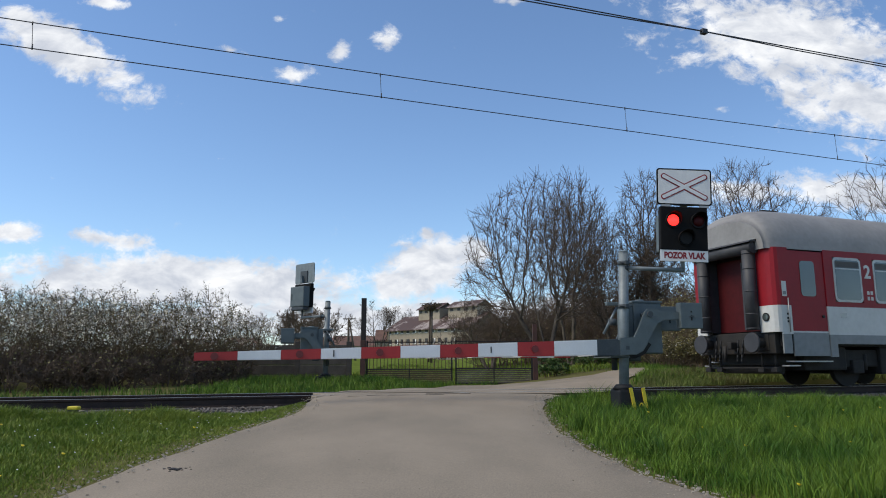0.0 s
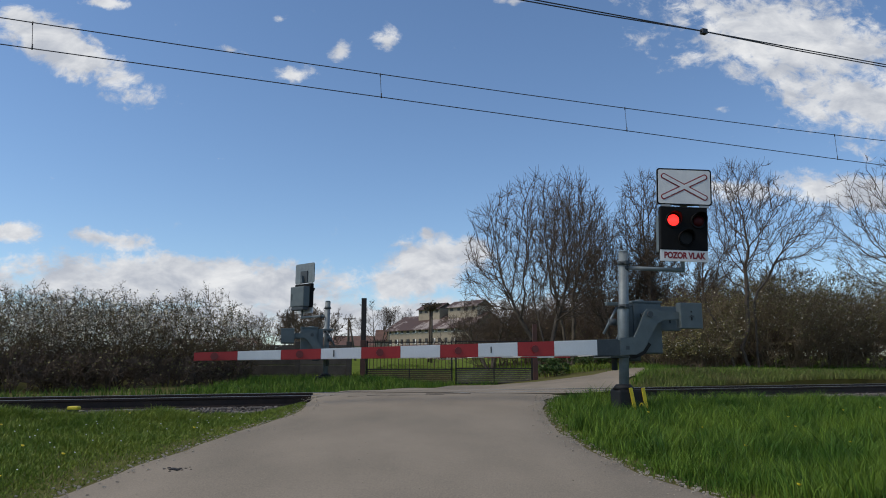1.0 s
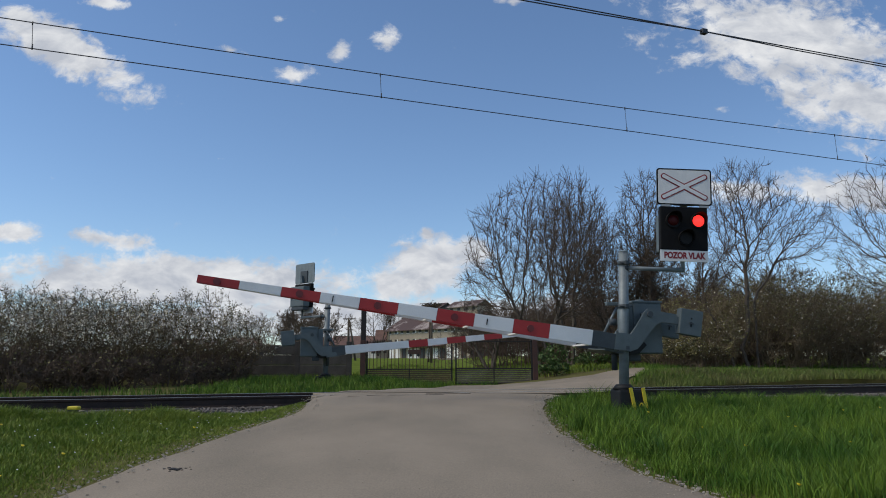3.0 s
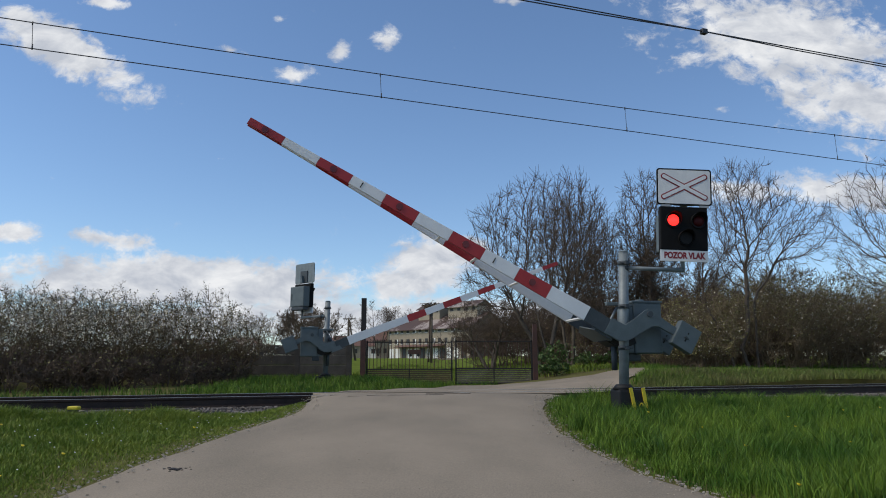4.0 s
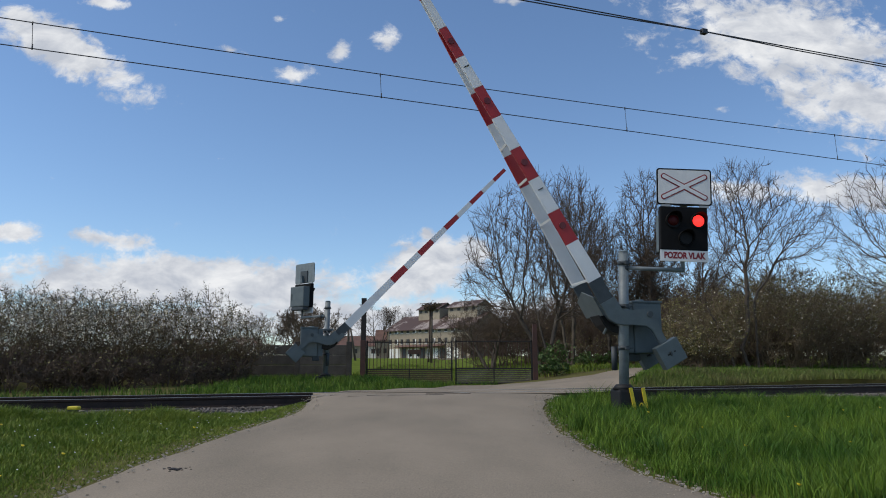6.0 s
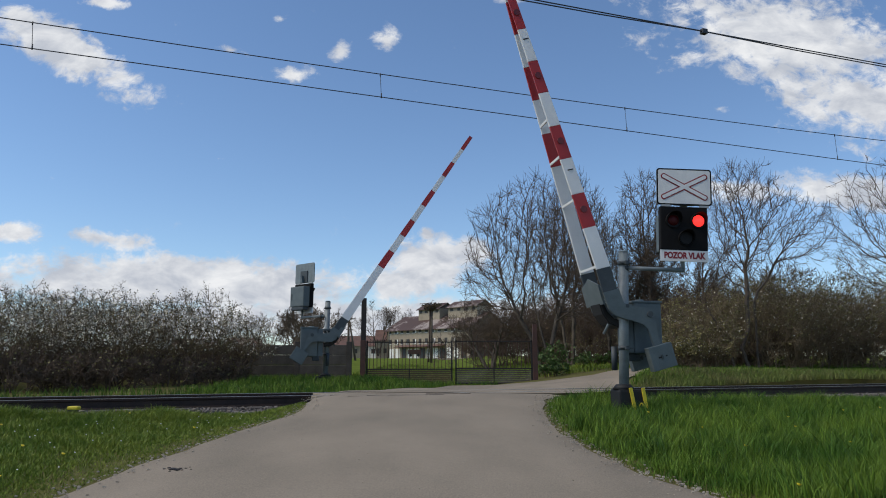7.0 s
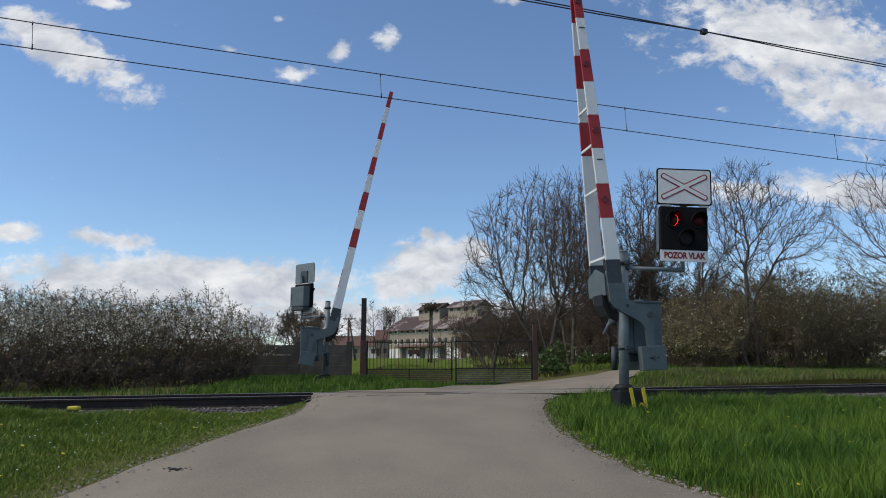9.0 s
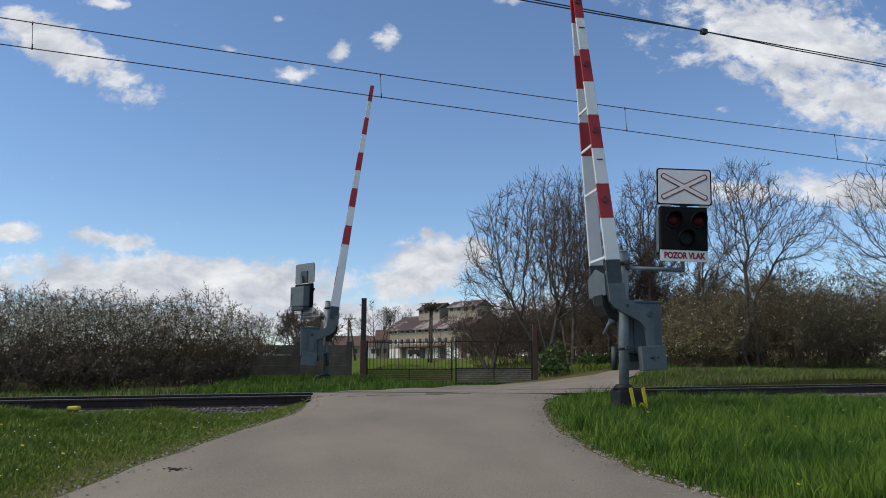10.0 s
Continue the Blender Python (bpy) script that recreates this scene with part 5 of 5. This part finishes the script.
for i, (x, y, h) in enumerate(((-17.5, 192, 17), (-13, 200, 18), (-10.5, 198, 15), (-46, 190, 15), (-41, 195, 17), (-24, 120, 9.5), (-21, 118, 8.5), (-13.0, 66, 6.0), (-10.5, 64, 5.4), (-27, 122, 9), (12, 196, 15), (19, 150, 13), (26, 110, 12))):
    tree(40 + i, x, y, h * (0.85 if y > 150 else 1.05), 2, 0, 42, (8, 7, 5, 3), 0.022 if y > 100 else 0.011, None, "distant leafless tree with grey twigs", up=0.05, fan=16)


def bush(seed, x, y, height, width, blossom, leaf, stems=26, twig=None, name="bush", label="", rmin=0.0058, leafmat=None, lsize=0.03, low=0.38):
    rnd = random.Random(seed)
    z = float(ground_height(x, y)) - 0.08
    t = thing(name, Matrix.Translation((x, y, z)), label, "bush")
    out = [[] for _ in range(6)]
    for s in range(max(int(stems * 0.68), 6)):
        a, tilt = rnd.uniform(0, 6.283), abs(rnd.gauss(0, 0.5))
        rr = width * 0.42 * math.sqrt(rnd.random())
        b = Vector((rr * math.cos(a), rr * math.sin(a), 0))
        d = Vector((math.sin(tilt) * math.cos(a), math.sin(tilt) * math.sin(a), math.cos(tilt)))
        grow(rnd, out, b, d.normalized(), height * rnd.uniform(0.5, 0.82), 0.022, 1, 4, (0, 5, 5, 3), 0.01, 42, 0.14)
    segs = [(p, q, max(a, rmin), max(c, rmin * 0.7)) for lv in out for p, q, a, c in lv]
    mesh_object("thicket", *prisms(segs, 3), twig or M_TWIGB, t)
    ends = [s[1] for s in out[4] + out[3] if s[1][2] > height * low * rnd.uniform(0.5, 1.3)]
    rng = np.random.default_rng(seed)
    for nm, share, mt, sz in (("blossom", blossom, M_BLOSSOM, 0.02), ("leaves", leaf, leafmat or M_LEAF, lsize)):
        pool = np.array(ends)
        if nm == "blossom":
            g = np.sin(pool[:, 0] * 4.1 + seed) * np.sin(pool[:, 1] * 3.7) * np.sin(pool[:, 2] * 4.6 + seed * 1.7)
            pool = pool[g + rng.normal(0, 0.22, len(pool)) > 0.12]
        k = int(len(ends) * share)
        if k < 3 or len(pool) < 3:
            continue
        E = pool[rng.integers(0, len(pool), k)] + rng.normal(0, 0.035, (k, 3))
        u, v = rng.normal(size=(k, 3)), rng.normal(size=(k, 3))
        u /= np.linalg.norm(u, axis=1, keepdims=True)
        v = np.cross(u, v)
        v /= np.linalg.norm(v, axis=1, keepdims=True)
        w = sz * rng.uniform(0.6, 1.4, (k, 1))
        V = np.stack([E - u * w, E + v * w * 0.8, E + u * w, E - v * w * 0.8], 1).reshape(-1, 3)
        F = (np.arange(k) * 4)[:, None] + np.arange(4)[None]
        mesh_object(nm, V, F, mt, t)
    return t


def blackthorn(seed, x, y, height, width, blossom=1.0):
    """A round-headed shrub: crown_tree at small scale, with clumps of blossom and tiny leaves at its twigs."""
    rng = np.random.default_rng(seed)
    stems = []
    for i in range(5):
        a = i * 1.257 + rng.uniform(-0.4, 0.4)
        r = width * rng.uniform(0.18, 0.36)
        stems.append([(0.05 * math.cos(a), 0.05 * math.sin(a), 0), (r * 0.6 * math.cos(a), r * 0.6 * math.sin(a), height * 0.22), (r * math.cos(a), r * math.sin(a), height * 0.4)])
    lobes = [(0, 0, height * 0.62, width * 0.56, width * 0.5, height * 0.34, 0.7)]
    for i in range(3):
        a = rng.uniform(0, 6.283)
        lobes.append((width * 0.36 * math.cos(a), width * 0.36 * math.sin(a), height * rng.uniform(0.42, 0.72), width * 0.3, width * 0.3, height * 0.2, 0.14))
    t = crown_tree(seed, x, y, stems, lobes, LEFT, step=0.13, twig=0.26, rmin=0.0042, points=1250, up=0.0, rise=-0.1, name="blackthorn_bush", category="bush", bark=M_TWIG, twigs=M_TWIGB, thick_from=0.022)
    crown = next(c for c in t.children if c.name.startswith("crown"))
    ends = np.array([v.co[:] for v in crown.data.vertices])[5::6]
    for nm, share, mt, sz in (("blossom", blossom, M_BLOSSOM, 0.025), ("leaves", 0.2, M_LEAF, 0.02)):
        pool = ends
        if nm == "blossom":
            g = np.sin(pool[:, 0] * 3.3 + seed) * np.sin(pool[:, 1] * 3.1 + seed * 0.7) * np.sin(pool[:, 2] * 4.1 + seed * 1.7)
            pool = pool[(g + rng.normal(0, 0.20, len(pool)) > 0.16) & (pool[:, 2] > height * rng.uniform(0.32, 0.6, len(pool)))]
        k = int(len(ends) * share)
        E = pool[rng.integers(0, len(pool), k)] + rng.normal(0, 0.03, (k, 3))
        u, v = rng.normal(size=(k, 3)), rng.normal(size=(k, 3))
        u /= np.linalg.norm(u, axis=1, keepdims=True)
        v = np.cross(u, v)
        v /= np.linalg.norm(v, axis=1, keepdims=True)
        w = sz * rng.uniform(0.6, 1.5, (k, 1))
        V = np.stack([E - u * w, E + v * w * 0.8, E + u * w, E - v * w * 0.8], 1).reshape(-1, 3)
        mesh_object(nm, V, (np.arange(k) * 4)[:, None] + np.arange(4)[None], mt, t)


LEFT = "dense blackthorn bush flecked with white blossom"
k = 0
for x, y, h, w in ((-14.2, 16.6, 2.7, 2.4), (-12.6, 17.6, 2.7, 2.4), (-11.0, 17.6, 2.5, 2.2), (-9.9, 18.6, 2.6, 2.0), (-8.7, 18.9, 2.8, 2.0), (-8.0, 20.2, 2.9, 2.0),
                   (-7.2, 21.2, 2.9, 2.0), (-6.8, 23.0, 2.8, 1.9), (-12.0, 20.5, 3.0, 2.6), (-9.9, 21.5, 2.9, 2.4), (-8.7, 23.5, 3.0, 2.4), (-11.5, 24.0, 3.3, 2.6), (-14.5, 20.0, 3.0, 2.6), (-14.0, 24, 3.5, 3.0), (-7.0, 25.4, 2.8, 1.6)):
    blackthorn(100 + k, x, y, h * (0.90, 1.02, 0.84, 0.97, 0.88)[k % 5], w * 1.15, 0.22 if y > 20.4 else 0.4)
    k += 1
M_BRUSH = mat("dark_brown_brush", (0.19, 0.142, 0.082), (0.115, 0.086, 0.052), 0.9, scale=1.2, bump=0.0)
RIGHT = "tangled olive-brown brush with scattered white blossom"
for x, y, h, w in ((9.4, 25.6, 2.8, 2.2), (10.6, 26.6, 3.2, 2.4), (12.3, 26.4, 3.5, 2.4), (13.6, 26.6, 3.8, 2.4), (15.0, 26.8, 4.0, 2.6), (16.6, 27.0, 4.0, 2.6), (18.2, 27.4, 4.2, 2.8),
                   (11.5, 29.0, 3.6, 2.6), (14.0, 29.5, 4.2, 2.8), (16.8, 30.0, 4.4, 3.0), (19.8, 29.0, 4.4, 3.0), (9.6, 29.5, 3.0, 2.2)):
    bush(130 + k, x, y, h * 1.08, w, 0.30 if x > 12.5 else 0.08, 0.75, 34, label=RIGHT, name="brush_bush", twig=M_BRUSH)
    k += 1
for x, y, h, w in ((10.0, 27.6, 1.9, 2.2), (11.8, 27.8, 2.0, 2.2), (13.2, 28.0, 2.1, 2.2), (14.8, 28.2, 2.1, 2.4), (16.4, 28.6, 2.1, 2.4), (18.2, 29.0, 2.2, 2.4), (20, 30, 2.4, 2.6),
                   (12.5, 30.5, 2.4, 2.6), (15.2, 31.5, 2.6, 2.8), (18.0, 32.0, 2.8, 3.0), (9.0, 31.0, 2.0, 2.0), (7.6, 40.5, 2.2, 2.6), (9.6, 42.0, 2.4, 2.8), (11.8, 43.0, 2.4, 2.8), (6.0, 46.0, 2.2, 2.8), (14.0, 41.0, 2.6, 2.8)):
    bush(200 + k, x, y, h, w, 0.0, 0.25, 22, label="low dark undergrowth of dry twigs", name="undergrowth_bush", twig=M_TWIG, rmin=0.009)
    k += 1
for x, y, h, w in ((-14.0, 15.9, 1.0, 2.0), (-12.6, 16.2, 1.0, 2.0), (-11.4, 16.4, 1.0, 1.8), (-10.2, 17.0, 1.1, 1.8), (-9.2, 17.4, 1.0, 1.8), (-8.2, 18.0, 1.0, 1.6), (-7.3, 19.2, 0.9, 1.5), (-6.6, 20.8, 0.8, 1.3), (-13.5, 25.8, 1.7, 2.4), (-11.5, 26.1, 1.7, 2.2), (-9.6, 25.6, 1.6, 2.2), (-7.9, 24.9, 1.5, 1.8), (-10.4, 20.2, 1.3, 2.0), (-13.0, 19.0, 1.3, 2.2)):
    bush(240 + k, x, y, h * 1.15, w, 0.0, 0.08, 40, label="low dark undergrowth of dry twigs", name="undergrowth_bush", twig=M_TWIG, rmin=0.009)
    k += 1
for x, y, h, w in ((3.5, 52, 4.2, 3.2), (5.5, 50, 4.8, 3.4), (7.6, 51, 5.2, 3.4), (9.6, 49, 5.2, 3.4), (11.8, 50, 5.4, 3.6), (14.2, 48, 5.4, 3.6), (16.5, 47, 5.4, 3.6), (19, 46, 5.6, 3.8), (21.5, 44, 5.6, 3.8), (13.0, 36.5, 4.6, 3.0), (15.6, 37, 4.8, 3.2), (18.4, 38, 5.0, 3.2), (8.4, 58, 6.4, 4.0), (11.6, 58, 6.6, 4.0), (14.8, 57, 6.8, 4.0), (18, 56, 6.8, 4.0), (6.8, 44.5, 4.0, 2.8), (9.0, 45.5, 4.2, 2.8)):
    bush(280 + k, x, y, h, w, 0.0, 0.15, 52, label="tall tangled thicket of bare brown twigs", name="thicket_bush", twig=M_TWIG, rmin=0.013)
    k += 1
for x, y, h in ((8.3, 25.2, 1.7), (9.2, 24.9, 1.9), (8.9, 26.5, 2.2)):
    bush(160 + k, x, y, h, 1.3, 0.3, 2.0, 20, label="low bush in pale young leaf", name="leafy_bush")
    k += 1
for x, y, h in ((4.25, 28.4, 0.8), (4.7, 29.8, 1.5), (7.4, 37.0, 0.9), (9.5, 39.0, 0.9)):
    bush(170 + k, x, y, h, 1.2, 0.0, 0.9, 14, label="fresh green bush by the gate", name="green_bush", leafmat=M_FRESH, lsize=0.05)
    k += 1


# ---------------------------------------------------------------- grass
def blades(name, x, y, height, width, rng, label, lean=0.5, material=M_GRASS):
    k = len(x)
    z = ground_height(x, y) - 0.015
    a = rng.uniform(0, 2 * np.pi, k)
    bend = rng.uniform(0.1, 1.0, k) * lean * height
    b = rng.uniform(0, 2 * np.pi, k)
    w = np.stack([np.cos(a), np.sin(a), np.zeros(k)], 1) * (width / 2)[:, None]
    base = np.stack([x, y, z], 1)
    off = np.stack([np.cos(b) * bend, np.sin(b) * bend, np.zeros(k)], 1)
    up = np.stack([np.zeros(k), np.zeros(k), height], 1)
    mid = base + up * 0.55 + off * 0.35
    tip = base + up * 0.97 + off
    V = np.stack([base - w, base + w, mid - w * 0.75, mid + w * 0.75, tip], 1).reshape(-1, 3)
    t = np.array([(0, 1, 3), (0, 3, 2), (2, 3, 4)])
    F = (t[None] + (np.arange(k) * 5)[:, None, None]).reshape(-1, 3)
    ob = mesh_object(name, V, F, material)
    return tagged(ob, label, "grass", kind="stuff")


def patchy(x, y, s=0.8):
    return 0.5 + 0.5 * np.sin(x * 2.1 * s + 1.3 * np.sin(y * 1.7 * s)) * np.sin(y * 2.6 * s + 1.1 * np.sin(x * 1.9 * s + 2.0))


def build_grass():
    rng = np.random.default_rng(9)

    def region(count, x0, x1, y0, y1, keep):
        x, y = rng.uniform(x0, x1, count), y0 + (y1 - y0) * rng.random(count) ** 1.15
        m = keep(x, y)
        return x[m], y[m]

    def off_road(x, y, gap):
        l, r = road_span(y)
        return np.maximum(l - x, x - r) > gap

    edge = 0.02
    x, y = region(330000, 1.2, 13.5, 4.2, 17.0, lambda x, y: off_road(x, y, edge + 0.10 * rng.random(len(x))) & (across(x, y) < 11.9 + 0.35 * patchy(x, y, 2)) & (x < 0.6 + 0.68 * y))
    l, r = road_span(y)
    inside = np.clip((x - r) / 0.9, 0.10, 1)
    p = 0.6 * patchy(x, y) + 0.4 * patchy(x + 3, y, 2.3)
    h = (0.04 + 0.12 * rng.random(len(x)) ** 1.6 + 0.18 * p ** 1.8) * (0.3 + 0.7 * inside)
    blades("grass_verge", x, y, h, rng.uniform(0.004, 0.010, len(x)) * (0.7 + 0.05 * y), rng, "lush tall spring grass on the verge", 0.8, M_GRASSDEEP)
    cx, cy = rng.uniform(1.5, 12.5, 1500), rng.uniform(4.6, 15.5, 1500)
    m = off_road(cx, cy, 0.35) & (across(cx, cy) < 12.0) & (cx < 0.6 + 0.68 * cy)
    cx, cy = cx[m][:640], cy[m][:640]
    n = 90
    x = (cx[:, None] + rng.normal(0, 0.11, (len(cx), n))).ravel()
    y = (cy[:, None] + rng.normal(0, 0.11, (len(cx), n))).ravel()
    h = (rng.uniform(0.15, 0.40, len(cx))[:, None] * rng.uniform(0.5, 1.0, (len(cx), n))).ravel()
    m = off_road(x, y, 0.12)
    blades("grass_tufts", x[m], y[m], h[m], rng.uniform(0.005, 0.011, m.sum()) * (0.7 + 0.05 * y[m]), rng, "taller dark tufts of grass on the verge", 0.9, M_GRASSDEEP)
    x, y = region(330000, -11.5, -2.0, 4.2, 13.5, lambda x, y: off_road(x, y, edge + 0.07 * rng.random(len(x))) & (across(x, y) < 11.75 + 0.3 * patchy(x, y, 2)) & (x > -0.6 - 0.68 * y))
    l, r = road_span(y)
    inside = np.clip((l - x) / 0.9, 0.3, 1)
    p = 0.6 * patchy(x, y, 1.1) + 0.4 * patchy(x, y + 5, 2.6)
    h = (0.02 + 0.045 * rng.random(len(x)) ** 1.5 + 0.06 * p ** 1.5 * inside) * (0.4 + 0.6 * inside) + (0.05 + 0.20 * p) * smooth01(9.6, 11.6, across(x, y)) * smooth01(0.5, 2.4, l - x) * (0.5 + 0.5 * rng.random(len(x)))
    blades("grass_meadow", x, y, h, rng.uniform(0.006, 0.013, len(x)) * (0.7 + 0.06 * y), rng, "short spring grass beside the road", 1.0)
    x, y = region(230000, -15.0, 24, 11, 31, lambda x, y: (across(x, y) > 15.9 + 0.5 * patchy(x, y, 2)) & (across(x, y) < 24) & ~((x > -2.3 + 0.27 * np.maximum(y - 15.2, 0)) & (x < 3.1 + 0.36 * (y - 14)) & (y < 25.6)) & ~((x > 2) & (y > 24.4 + 0.45 * (x - 3)) & (y < 28.2 + 0.6 * (x - 5))) & ((x > -6.0) | ((rng.random(len(x)) < 0.5) & (across(x, y) < 17.6))))
    h = 0.06 + 0.14 * rng.random(len(x)) + 0.10 * patchy(x, y)
    blades("grass_far_verge", x, y, h, rng.uniform(0.010, 0.022, len(x)), rng, "rough green grass along the far side of the track", 0.8, M_GRASSDEEP)
    x, y = region(160000, 3.0, 17.0, 14.5, 25.0, lambda x, y: (across(x, y) > 15.4 + 0.3 * patchy(x, y, 2)) & (across(x, y) < 18.5) & (x > 3.1 + 0.40 * (y - 14)))
    blades("grass_track_edge", x, y, 0.07 + 0.16 * rng.random(len(x)), rng.uniform(0.012, 0.024, len(x)), rng, "rough grass at the foot of the far ballast", 0.8, M_GRASSMIX)
    x, y = region(22000, -4.5, 12, 27.2, 60, lambda x, y: (y > 28.5 + 0.7 * np.maximum(x - 4, 0)))
    blades("grass_yard", x, y, 0.08 + 0.14 * rng.random(len(x)), rng.uniform(0.03, 0.05, len(x)), rng, "meadow grass behind the gate", 0.6)
    # daisies and dandelions
    for nm, cnt, mt, lab, sz in (("daisies", 150, M_STORKW, "tiny white daisies in the grass", 0.008), ("dandelions", 46, M_FLOWER, "yellow dandelion heads in the grass", 0.018)):
        x, y = rng.uniform(-9, -1 if nm == "daisies" else 10, cnt * 4), rng.uniform(4.5, 11.5, cnt * 4)
        m = off_road(x, y, 0.3) & (across(x, y) < 11.2)
        x, y = x[m][:cnt], y[m][:cnt]
        bm = bmesh.new()
        for a, b in zip(x, y):
            zz = float(ground_height(a, b)) + (0.16 if a > 0 else 0.085) * rng.uniform(0.8, 1.5)
            rod(bm, (a, b, zz), (a + 0.003, b, zz + sz * 0.7), sz * 0.5, sz, n=6)
        tagged(finish(nm, bm, mt), lab, "flowers", kind="stuff")


build_grass()


def build_road_litter():
    rng = np.random.default_rng(21)
    bm = bmesh.new()
    for i in range(1500):
        y = 4.4 + 8.5 * rng.random() ** 1.3
        l, r = road_span(y)
        side = rng.random()
        x = l + rng.normal(0.03, 0.13) if side < 0.35 else (r + rng.normal(-0.02, 0.11) if side < 0.85 else rng.uniform(l, r))
        u = (x - float(l)) / (float(r) - float(l))
        z = float(road_height(y)) + (0.03 * (1 - (2 * u - 1) ** 2) if 0 < u < 1 else -0.03)
        s = rng.uniform(0.002, 0.009) if side < 0.85 else rng.uniform(0.002, 0.005)
        box(bm, x - s, x + s * 1.2, y - s, y + s, z - s * 0.5, z + s * 0.8, m=None)
    tagged(finish("road_grit", bm, M_VERGE), "loose grit and pebbles on the road", "grit", kind="stuff")
    for pts in (((-1.62, 12.25), (-1.30, 12.29), (-0.95, 12.36), (-0.72, 12.34), (-0.30, 12.42), (0.02, 12.47)), ((-2.0, 12.78), (-1.2, 12.86), (-0.3, 12.96), (0.5, 13.04))):
        bm = bmesh.new()
        for (xa, ya), (xb, yb) in zip(pts, pts[1:]):
            l, r = road_span(ya)
            u = (xa - float(l)) / (float(r) - float(l))
            z = float(road_height(ya)) + 0.03 * (1 - (2 * u - 1) ** 2)
            slab(bm, [(xa, ya - 0.012), (xb, yb - 0.012), (xb, yb + 0.014), (xa, ya + 0.014)], z - 0.02, z + 0.006, "z")
        tagged(finish("tar_seam", bm, M_GATEDARK), "thin dark tar seam across the road", "tar seam", "seams of the road")
    bm = bmesh.new()
    for i in range(40):
        a, rr = rng.uniform(0, 6.28), abs(rng.normal(0, 0.045))
        x, y, s = -2.22 + rr * 1.6 * math.cos(a), 6.05 + rr * math.sin(a), rng.uniform(0.005, 0.010)
        l, r = road_span(y)
        u = (x - float(l)) / (float(r) - float(l))
        z = float(road_height(y)) + 0.03 * (1 - (2 * u - 1) ** 2)
        box(bm, x - s * 1.3, x + s, y - s, y + s, z - s * 0.4, z + s * 0.7)
    tagged(finish("dirt_clods", bm, M_GATEDARK), "small heap of dark dirt clods on the road", "dirt")


build_road_litter()


# ---------------------------------------------------------------- what moves
def motions():
    # coach: runs off along the track
    start = TRACK @ Matrix.Translation((13.2, 0, 0))
    rows = [(0.0, 0.0), (0.1, 2.25), (0.2, 4.95), (0.3, 7.7), (1.0, 27.0), (10.0, 280.0)]
    walk(coach, [(t, TRACK @ Matrix.Translation((13.2 + s, 0, 0))) for t, s in rows])
    near = [(0, 0), (2.4, 0), (2.5, 0.1), (2.7, 3.0), (3.8, 26.5), (4.0, 30.4), (4.5, 39.2), (5.0, 47.4), (5.5, 54.4), (6.2, 64.4), (7.0, 75.0), (7.5, 81.0), (7.9, 86.2), (8.05, 87.3), (8.4, 87.1), (10.0, 87.0)]
    far = [(0, 0.9), (2.4, 0.9), (2.5, 1.0), (2.7, 2.8), (3.8, 19.0), (4.5, 29.2), (5.0, 35.2), (5.5, 41.2), (6.2, 49.2), (6.8, 55.8), (7.5, 62.6), (8.0, 68.0), (8.5, 73.4), (9.0, 78.6), (9.4, 83.3), (9.6, 83.7), (10.0, 83.1)]
    for boom, rows in ((near_boom, near), (far_boom, far)):
        walk(boom, [(t, Matrix.Translation(PIVOT) @ Matrix.Rotation(radians(-a), 4, "Y")) for t, a in rows])
    # lamp drums: lit side forward between the given times
    lit = {0: LIT_LEFT, 1: LIT_RIGHT}
    step = 1 / 30
    for k, drum in enumerate(glows):
        rows, turn, t_last = [], (0 if lit[k][0][0] <= 0 else 180), 0.0
        base = drum.location.copy()

        def at(angle):
            return Matrix.Translation(base) @ Matrix.Rotation(radians(angle), 4, "Z")
        rows.append((0.0, at(turn)))
        events = sorted([a for a, b in lit[k] if a > 0] + [b for a, b in lit[k] if b < 10])
        for e in events:
            f = round((e - 0.05) * 30)
            rows.append((f * step, at(turn)))
            rows.append(((f + 1) * step, at(turn + 60)))
            rows.append(((f + 2) * step, at(turn + 120)))
            turn += 180
            rows.append(((f + 3) * step, at(turn)))
        rows.append((10.0, at(turn)))
        walk(drum, rows)


LIT_LEFT = [(0.0, 0.1), (0.92, 1.42), (2.23, 2.75), (3.5, 4.08), (4.83, 5.38), (6.12, 6.72), (7.48, 8.02), (8.8, 8.97)]
LIT_RIGHT = [(0.1, 0.88), (1.42, 2.2), (2.78, 3.48), (4.1, 4.8), (5.4, 6.1), (6.75, 7.47), (8.04, 8.78)]
motions()
